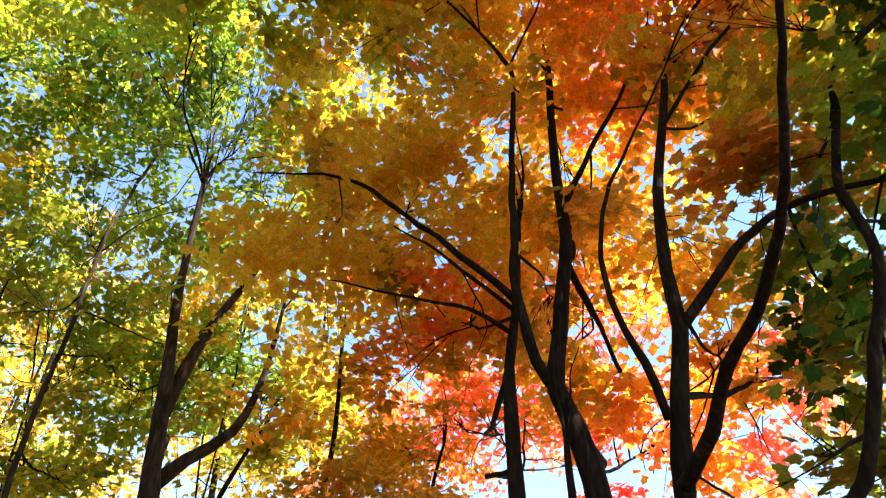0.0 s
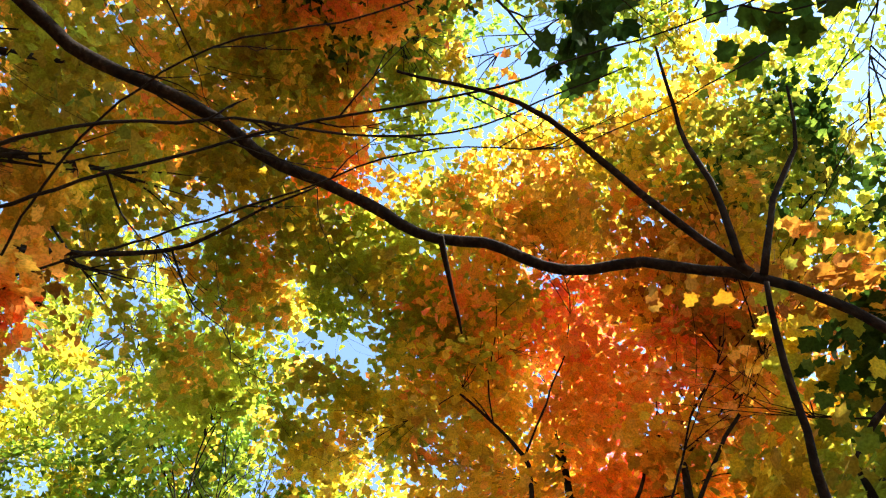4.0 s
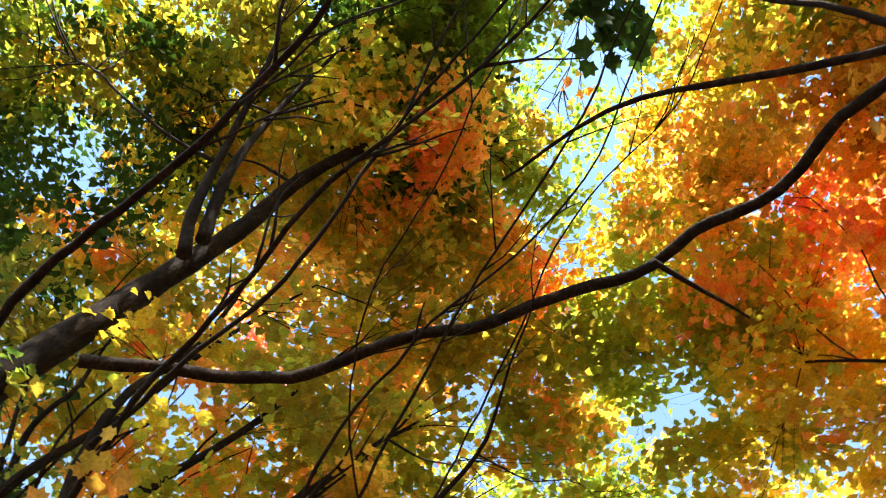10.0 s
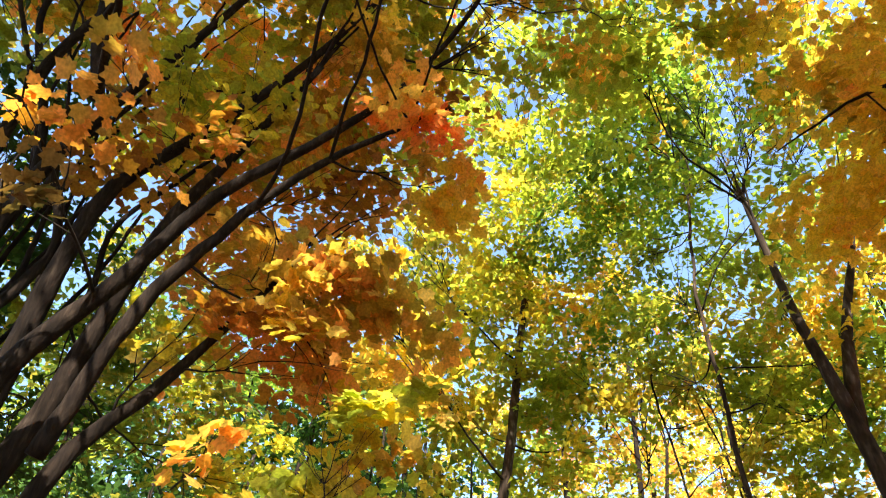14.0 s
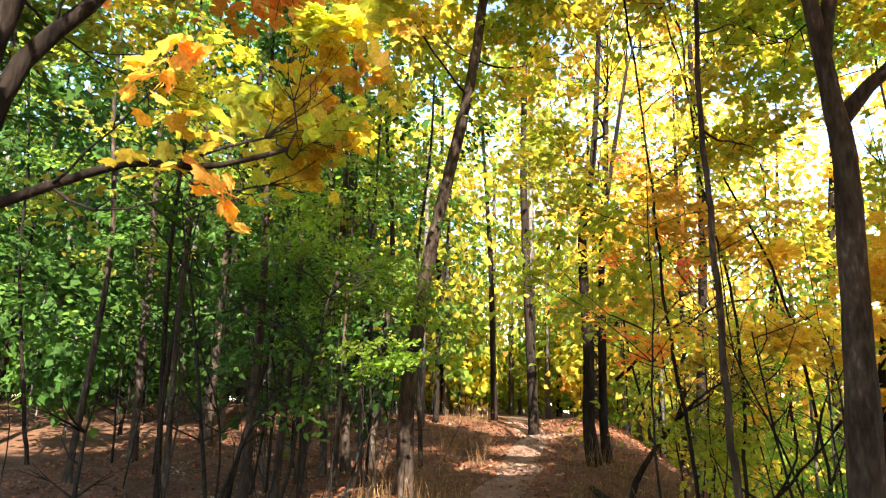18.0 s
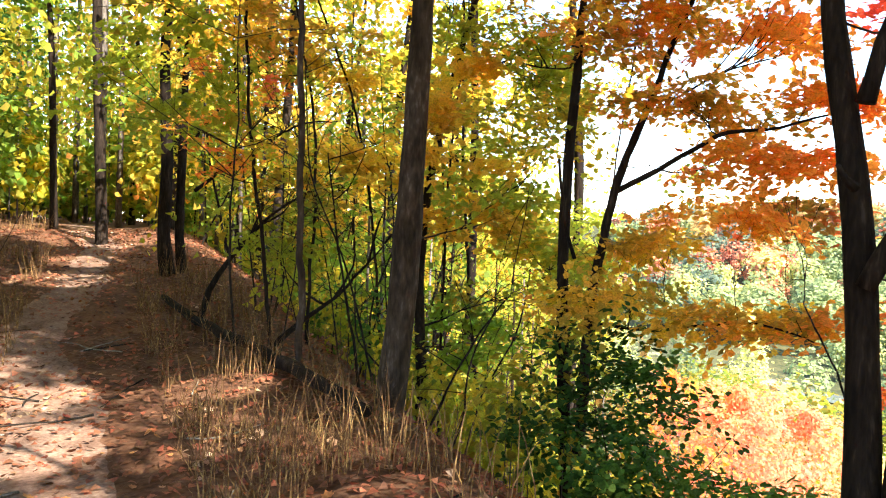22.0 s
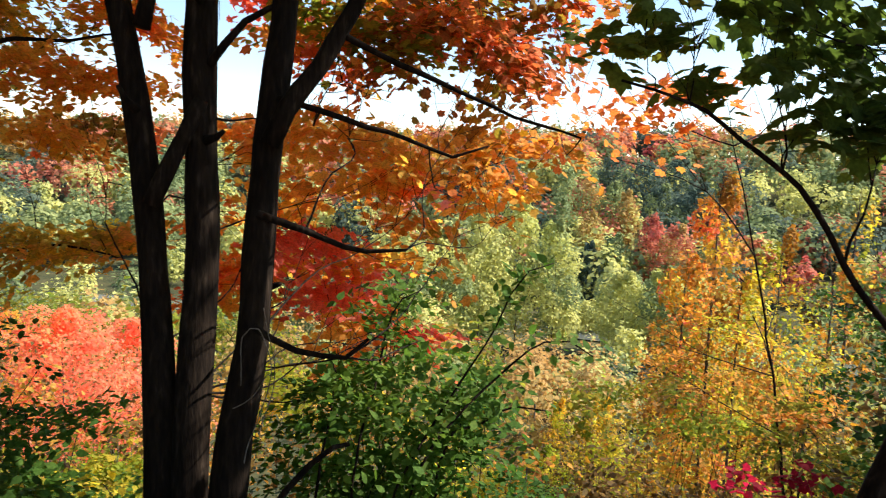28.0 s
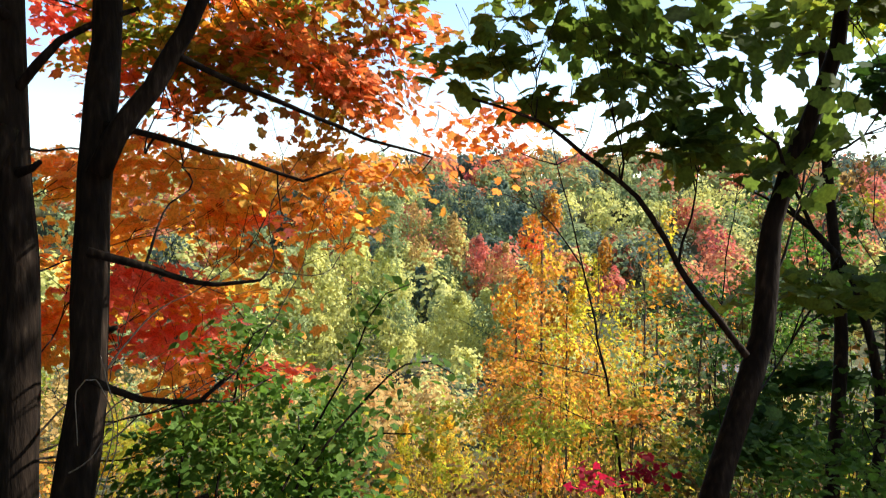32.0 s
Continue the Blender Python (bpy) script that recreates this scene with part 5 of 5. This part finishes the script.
def crown_tree(label, yaw, top, d, wide, n, kinds, leaf, low=0.15, slim=1.0, outline="tuft", group="valley trees"):
    """A whole tree seen far off: a trunk under lobes of leaf tufts; its top at a pitch, its width in degrees."""
    x, y = stand(yaw, d)
    z = ground(x, y)
    reseed(yaw, top, d)
    h, r = 1.65 + d * math.tan(radians(top)) - z, d * math.tan(radians(wide / 2))
    t = Tree(label, group=group, bark=BARK_PALE)
    t.place(x, y)
    t.stem_at([(x, y, z - 0.5), (x, y, z + 0.5 * h), (x, y, z + 0.9 * h)], [0.005 * h, 0.0035 * h, 0.02], sides=6)
    m = 16
    for i in range(m):
        f = (i + 0.5) / m
        wdt = r * (1 - slim * 0.75 * f ** 2) * math.sqrt(max(0.05, math.sin(math.pi * (0.12 + 0.86 * f))))
        a = i * 2.4 + rng.random()
        c = np.array([x + math.cos(a) * wdt * 0.6, y + math.sin(a) * wdt * 0.6, z + h * (low + (0.93 - low) * f)])
        k = max(8, n // m)
        dirs = rng.normal(size=(k, 3))
        dirs /= np.linalg.norm(dirs, axis=1)[:, None]
        br = wdt * (0.5 + 0.2 * rng.random())
        q = c + dirs * (0.65 + 0.4 * rng.random((k, 1))) * np.array([br, br, 0.8 * br + 0.03 * h])
        t.add_leaves(outline, q, dirs + np.array([0, 0, 0.4]) + rng.normal(size=(k, 3)) * 0.6, leaf * (0.6 + 0.8 * rng.random(k)), kinds[i % len(kinds)])


# trees on the slope beyond the brink, in front of the valley; tops at a given pitch
for yaw, d, top, cr, n, kinds, lab in ((-48, 20, 2.5, 1.5, 2000, ("bronze", "orange", "flame"), "young orange maple on the slope"), (-46, 21, -4, 1.4, 1300, ("orange", "bronze"), "young orange maple on the slope"), (-50, 19, -5, 1.6, 1300, ("bronze", "olive"), "young orange maple on the slope"),
                                (-52.5, 26, -1.5, 1.7, 1300, ("olive", "bronze"), "yellow-green tree on the slope"), (-56, 20, -4, 1.7, 700, ("russet", "bronze"), "thin brown tree on the slope"), (-60, 16, -5, 1.6, 600, ("russet", "bronze"), "thin-leaved tree on the slope"), (-57, 24, 1, 1.8, 600, ("bronze", "olive"), "thin-leaved tree on the slope"),
                                # russet, dark and shade kinds: the right slope's shade is in the leaves
                                (-64, 13, -3, 1.8, 700, ("russet", "dark"), "thin-leaved tree on the slope"), (-68, 14, 2, 2.2, 1100, ("russet", "dark"), "thin-leaved tree on the slope"), (-55, 14, -14, 1.3, 600, ("shade", "russet"), "low bronze tree on the slope"), (-62, 11, -12, 1.4, 600, ("russet", "dark"), "low russet tree on the slope"),
                                (1.5, 28, -10.5, 2.6, 3600, ("salmon",), "glowing orange-red maple down the slope"), (-3.5, 32, -11.5, 2.6, 2800, ("salmon",), "orange-red maple down the slope"), (6, 34, -10, 2.4, 1800, ("salmon", "flame"), "orange tree down the slope"), (-2, 20, -22, 1.6, 1500, ("yellow", "lime"), "yellow-green tree down the slope"),
                                (-37, 46, -17.2, 1.0, 900, ("yellow", "gold"), "small yellow tree down the slope"), (-40.6, 48, -16.8, 1.6, 1000, ("orange", "gold"), "small orange tree down the slope"), (-41, 34, -20, 1.9, 1300, ("yellow", "olive"), "yellow-green tree down the slope"), (-36, 34, -21, 1.3, 900, ("olive", "lime"), "green-yellow tree down the slope"),
                                (-46, 30, -17, 1.8, 900, ("shade", "olive"), "green tree down the slope"), (-52, 34, -12, 2.2, 900, ("bronze", "olive"), "bronze tree down the slope")):
    crown_tree(lab, yaw, top, d, math.degrees(2 * cr / d) * 1.25, int(n * 2.2), kinds, 0.10 + 0.0016 * d, low=0.1, slim=0.6, outline="lobe", group="slope trees")


# distant crowns, with the haze held in their leaf colours
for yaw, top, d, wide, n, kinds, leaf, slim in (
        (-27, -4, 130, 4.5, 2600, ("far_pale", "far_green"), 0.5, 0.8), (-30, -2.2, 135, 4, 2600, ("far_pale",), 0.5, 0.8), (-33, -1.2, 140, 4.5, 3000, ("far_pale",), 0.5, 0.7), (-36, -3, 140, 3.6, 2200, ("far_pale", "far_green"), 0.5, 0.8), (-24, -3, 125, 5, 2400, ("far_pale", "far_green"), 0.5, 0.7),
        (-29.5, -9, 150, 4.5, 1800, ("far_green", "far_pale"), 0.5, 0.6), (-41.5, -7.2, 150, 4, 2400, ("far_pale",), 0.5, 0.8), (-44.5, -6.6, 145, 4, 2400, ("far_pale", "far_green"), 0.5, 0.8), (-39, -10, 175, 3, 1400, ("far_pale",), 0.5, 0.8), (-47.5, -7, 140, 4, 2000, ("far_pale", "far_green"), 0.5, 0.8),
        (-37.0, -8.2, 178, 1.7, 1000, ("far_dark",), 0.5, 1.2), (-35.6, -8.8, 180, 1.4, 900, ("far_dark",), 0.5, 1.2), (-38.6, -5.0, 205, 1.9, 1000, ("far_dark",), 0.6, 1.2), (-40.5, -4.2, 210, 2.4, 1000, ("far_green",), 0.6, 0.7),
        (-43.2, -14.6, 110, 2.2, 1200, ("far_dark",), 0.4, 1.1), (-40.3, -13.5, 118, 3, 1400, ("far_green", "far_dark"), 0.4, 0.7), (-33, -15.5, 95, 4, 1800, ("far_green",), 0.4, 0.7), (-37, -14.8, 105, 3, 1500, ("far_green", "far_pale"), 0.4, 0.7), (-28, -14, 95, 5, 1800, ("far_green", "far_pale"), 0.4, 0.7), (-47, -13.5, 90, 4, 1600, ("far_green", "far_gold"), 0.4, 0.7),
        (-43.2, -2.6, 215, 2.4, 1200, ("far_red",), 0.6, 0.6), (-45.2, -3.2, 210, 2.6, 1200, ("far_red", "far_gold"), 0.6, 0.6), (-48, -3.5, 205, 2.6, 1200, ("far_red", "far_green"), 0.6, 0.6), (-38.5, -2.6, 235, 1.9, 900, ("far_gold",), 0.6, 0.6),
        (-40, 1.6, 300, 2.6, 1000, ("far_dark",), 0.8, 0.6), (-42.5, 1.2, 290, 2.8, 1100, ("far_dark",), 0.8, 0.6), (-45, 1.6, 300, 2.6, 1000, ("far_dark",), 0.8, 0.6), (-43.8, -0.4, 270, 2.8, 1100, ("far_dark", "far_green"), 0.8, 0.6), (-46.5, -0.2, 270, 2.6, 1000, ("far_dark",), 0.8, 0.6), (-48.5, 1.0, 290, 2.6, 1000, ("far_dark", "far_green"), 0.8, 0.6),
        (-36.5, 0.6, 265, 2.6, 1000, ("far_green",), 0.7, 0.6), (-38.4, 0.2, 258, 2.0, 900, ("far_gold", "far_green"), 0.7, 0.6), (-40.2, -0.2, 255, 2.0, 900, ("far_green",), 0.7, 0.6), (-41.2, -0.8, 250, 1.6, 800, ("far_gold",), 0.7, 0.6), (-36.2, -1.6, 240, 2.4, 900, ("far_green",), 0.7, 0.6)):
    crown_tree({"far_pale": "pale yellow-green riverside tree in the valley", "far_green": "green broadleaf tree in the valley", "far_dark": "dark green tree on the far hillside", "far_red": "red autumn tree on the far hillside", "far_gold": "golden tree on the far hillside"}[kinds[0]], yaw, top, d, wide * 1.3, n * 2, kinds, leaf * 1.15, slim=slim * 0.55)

# ---- the valley: river and far woods ----


def strip(name, material, label, category, u0, u1, s_mid, half, lift):
    v, f = [], []
    us = np.linspace(u0, u1, 60)
    for i, u in enumerate(us):
        m = s_mid + 10 * math.sin(u * 0.03 + 1.0)
        for k in (-half, half):
            x, y = DOWN.x * (m + k) + RIDGE.x * u, DOWN.y * (m + k) + RIDGE.y * u
            v.append((x, y, ground(DOWN.x * m + RIDGE.x * u, DOWN.y * m + RIDGE.y * u) + lift))
        if i:
            f.append((2 * i - 2, 2 * i - 1, 2 * i + 1, 2 * i))
    return tagged(mesh_part(name, v, f, material), label, category, kind="structure")


strip("river", WATER, "grey river winding through the valley floor", "river", -130, 130, 160, 5, 0.6)


def far_tree_cloud(n_trees, s0, s1, u0, u1, kinds, per, hmin, hmax, name, label, clump=1.0, least_yaw=-180, wide=1.0):
    """Woods too far off to count: crowns of leaf tufts over thin trunks, in one mesh a colour."""
    reseed(n_trees, s0, u0, per)
    groups = {k: ([], [], []) for k in kinds}
    wood = Wood()
    for _ in range(n_trees):
        s, u = s0 + (s1 - s0) * rng.random(), u0 + (u1 - u0) * rng.random()
        if 147 < s - 10 * math.sin(u * 0.03 + 1.0) < 173:
            continue
        x, y = DOWN.x * s + RIDGE.x * u, DOWN.y * s + RIDGE.y * u
        if math.degrees(math.atan2(-x, y)) < least_yaw:
            continue
        z, h = ground(x, y), hmin + (hmax - hmin) * rng.random()
        k = kinds[min(len(kinds) - 1, int(len(kinds) * (0.5 + 0.5 * noise.noise((x * 0.012, y * 0.012, 4.0)) * 1.6 + 0.35 * (rng.random() - 0.5))))] if rng.random() < 0.75 else kinds[int(rng.random() * len(kinds))]
        d = rng.normal(size=(per, 3))
        d /= np.linalg.norm(d, axis=1)[:, None]
        w = wide * h * (0.24 + 0.12 * rng.random())
        lump = 1 + 0.35 * np.sin(d[:, :1] * 5 + h) * np.cos(d[:, 1:2] * 4 + 2 * h)
        q = np.array([x, y, z + 0.6 * h]) + d * lump * (0.75 + 0.3 * rng.random((per, 1))) * np.array([w, w, 0.42 * h])
        g = groups[k]
        g[0].append(q), g[1].append(d + np.array([0, 0, 0.5]) + rng.normal(size=(per, 3)) * 0.5), g[2].append(clump * (0.7 + 0.6 * rng.random(per)))
        wood.tube([(x, y, z - 0.5), (x, y, z + 0.7 * h)], [0.008 * h, 0.004 * h], 4, 50, 0.0)
    top = tagged(new(name), label, "woods", kind="stuff")
    for k, g in groups.items():
        if g[0]:
            leaf_mesh("far_crowns", TUFT, np.concatenate(g[0]), np.concatenate(g[1]), np.concatenate(g[2]), LEAF[k], top)
    wood.part("far_trunks", BARK_PALE, top)
    return top


# the wood's dark green leaf kinds also hold its shade
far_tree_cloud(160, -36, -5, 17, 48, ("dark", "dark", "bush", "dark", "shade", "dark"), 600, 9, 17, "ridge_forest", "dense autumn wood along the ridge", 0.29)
far_tree_cloud(190, -4, 45, 18, 64, ("lime", "green", "orange", "lime", "olive", "gold", "flame"), 860, 9, 16, "bank_forest", "dense yellow-green wood on the bank", 0.205, 15)
far_tree_cloud(130, -10, 8, 24, 58, ("lime", "olive", "green", "shade"), 260, 2.5, 6, "ridge_bushes", "yellow-green bushes where the path goes out of sight", 0.26)
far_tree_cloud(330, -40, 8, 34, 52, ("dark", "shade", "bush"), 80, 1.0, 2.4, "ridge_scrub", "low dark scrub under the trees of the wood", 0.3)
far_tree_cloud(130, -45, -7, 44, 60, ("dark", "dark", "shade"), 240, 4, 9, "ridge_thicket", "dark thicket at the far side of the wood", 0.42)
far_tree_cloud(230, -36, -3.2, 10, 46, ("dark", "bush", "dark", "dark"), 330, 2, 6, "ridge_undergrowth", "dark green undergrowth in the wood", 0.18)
far_tree_cloud(160, 4, 30, 8, 60, ("lime", "olive", "green", "lime"), 400, 2.5, 6, "bank_undergrowth", "yellow-green undergrowth on the bank", 0.13, 13)
far_tree_cloud(330, 3.2, 9, 5.0, 15, ("bush", "shade", "olive", "bush"), 64, 0.6, 1.5, "bank_brush", "low green brush on the steep bank", 0.1)
far_tree_cloud(260, 9, 60, -45, 55, ("shade", "olive", "russet", "bronze"), 300, 2, 5, "slope_undergrowth", "brown and green undergrowth on the steep slope", 0.15)
far_tree_cloud(70, -45, 4, -70, -14, ("green", "olive", "gold", "lime"), 260, 10, 16, "rear_forest", "autumn wood behind the overlook", 0.35)
# the far_ leaf kinds carry the valley's haze in their colour
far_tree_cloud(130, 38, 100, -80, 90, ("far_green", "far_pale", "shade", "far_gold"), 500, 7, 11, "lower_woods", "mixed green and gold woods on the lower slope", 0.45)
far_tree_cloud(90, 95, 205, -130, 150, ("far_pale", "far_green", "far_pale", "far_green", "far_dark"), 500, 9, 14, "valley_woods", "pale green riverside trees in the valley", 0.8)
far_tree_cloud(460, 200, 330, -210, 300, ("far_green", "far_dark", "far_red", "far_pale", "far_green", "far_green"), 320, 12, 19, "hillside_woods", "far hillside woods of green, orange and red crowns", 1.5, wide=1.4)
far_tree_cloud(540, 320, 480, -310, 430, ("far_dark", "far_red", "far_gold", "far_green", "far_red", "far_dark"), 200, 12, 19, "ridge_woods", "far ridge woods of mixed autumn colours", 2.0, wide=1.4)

# ---- forest floor: fallen leaves, dry grass, twigs ----


def scatter_floor(n, u0, u1, s0, s1, bias=1.0):
    u = u0 + (u1 - u0) * rng.random(n) ** bias
    s = s0 + (s1 - s0) * rng.random(n)
    x, y = DOWN.x * s + RIDGE.x * u, DOWN.y * s + RIDGE.y * u
    return np.array([(a, b, ground(a, b)) for a, b in zip(x, y)]), s, u


q, s, u = scatter_floor(46000, -1.5, 22, -8, 6, 1.4)
keep = rng.random(len(q)) < np.where(np.abs(s - np.array([path_middle(v) for v in u])) < 0.38, 0.9, 1.0)
q = q[keep]
q[:, 2] += 0.02 + 0.02 * rng.random(len(q))
tagged(leaf_mesh("fallen_leaves", LOBE, q, np.array([0, 0, 1]) + rng.normal(size=q.shape) * 0.33, 0.066 * (0.6 + 0.7 * rng.random(len(q))), LEAF["litter"]),
       "brown and red fallen maple leaves on the forest floor", "fallen leaves", kind="stuff")


def grass(name, label, n, u0, u1, s0, s1, height, patch):
    v, f = [], []
    q, s, u = scatter_floor(n, u0, u1, s0, s1)
    for p in q:
        if noise.noise((p[0] * patch, p[1] * patch, 8.0)) + 0.25 * (rng.random() - 0.5) < 0.08:
            continue
        h = height * (0.3 + 0.9 * rng.random() ** 1.5)
        a, b = rng.normal(size=2) * 0.28
        c = rng.random() * 3.14
        wx, wy = 0.0045 * math.cos(c), 0.0045 * math.sin(c)
        i = len(v)
        for k, w in ((0, 1.0), (0.4, 0.9), (0.75, 0.6), (1.0, 0.1)):
            x, y, z = p[0] + a * h * k * k, p[1] + b * h * k * k, p[2] - 0.02 + h * (k - 0.25 * k * k * (a * a + b * b) * 4)
            v += [(x - wx * w, y - wy * w, z), (x + wx * w, y + wy * w, z)]
        f += [(i, i + 1, i + 3, i + 2), (i + 2, i + 3, i + 5, i + 4), (i + 4, i + 5, i + 7, i + 6)]
    return tagged(mesh_part(name, v, f, STRAW), label, "grass", kind="stuff")


grass("dry_grass_bank", "tall dry straw-coloured grass on the bank's edge", 5200, 3.2, 14, 0.5, 2.2, 0.62, 1.3)
grass("dry_grass_verge", "dry yellow grass beside the path", 4200, 8.6, 22, -2.6, -0.9, 0.6, 0.6)

grass("dry_grass_tuft", "sparse dry grass among fallen leaves", 900, 3, 9, -4.2, -1.4, 0.5, 0.8)
LEAF["fresh_litter"] = leaf_material("leaf_freshly_fallen", [(0.19, 0.04, 0.024), (0.29, 0.07, 0.03), (0.34, 0.16, 0.05), (0.22, 0.09, 0.045), (0.34, 0.22, 0.13)], patch=2.0, translucent=0.15, gloss=0.3)
reseed(71)
_fallen = bpy.data.meshes.new("fallen_leaf")
_body = [tuple(p) for p in MAPLE * (1, 1, -1.8)]
_fallen.from_pydata(_body + [(0.0, 0.32, -0.02)], [], [(i, (i + 1) % len(_body), len(_body)) for i in range(len(_body))])
_fallen.materials.append(LEAF["fresh_litter"])
for i in range(170):
    u, s = 2.2 + 6.0 * rng.random() ** 1.3, -2.8 + 4.2 * rng.random()
    x, y = DOWN.x * s + RIDGE.x * u, DOWN.y * s + RIDGE.y * u
    ob = tagged(new("fallen_leaf", _fallen), "curled red-brown maple leaf lying on the ground", "leaf", "fallen leaves by the path")
    tilt = Vector((rng.normal() * 0.25, rng.normal() * 0.25, 1)).to_track_quat("Z", "Y").to_matrix().to_4x4()
    ob.matrix_world = Matrix.Translation((x, y, ground(x, y) + 0.035)) @ tilt @ Matrix.Rotation(rng.random() * 6.28, 4, "Z") @ Matrix.Scale(0.058 * (0.7 + 0.6 * rng.random()), 4)
for i in range(26):
    u, s = 2.6 + 9.0 * rng.random(), -3.4 + 5.0 * rng.random()
    x, y = DOWN.x * s + RIDGE.x * u, DOWN.y * s + RIDGE.y * u
    a, k = rng.random() * 6.28, 0.2 + 0.35 * rng.random()
    pts = [(x + math.cos(a) * k * f, y + math.sin(a) * k * f + 0.05 * rng.normal(), 0) for f in (-1, -0.3, 0.4, 1)]
    w = Wood()
    w.tube([(p, q, ground(p, q) + 0.035) for p, q, _ in pts], [0.009, 0.008, 0.006, 0.003], 6, 0.1, 0.15)
    tagged(w.part("fallen_twig", DEAD if i % 3 == 0 else TWIG, None), "short dry twig lying among the fallen leaves", "twig", "fallen twigs")

for t in TREES:
    t.dress()
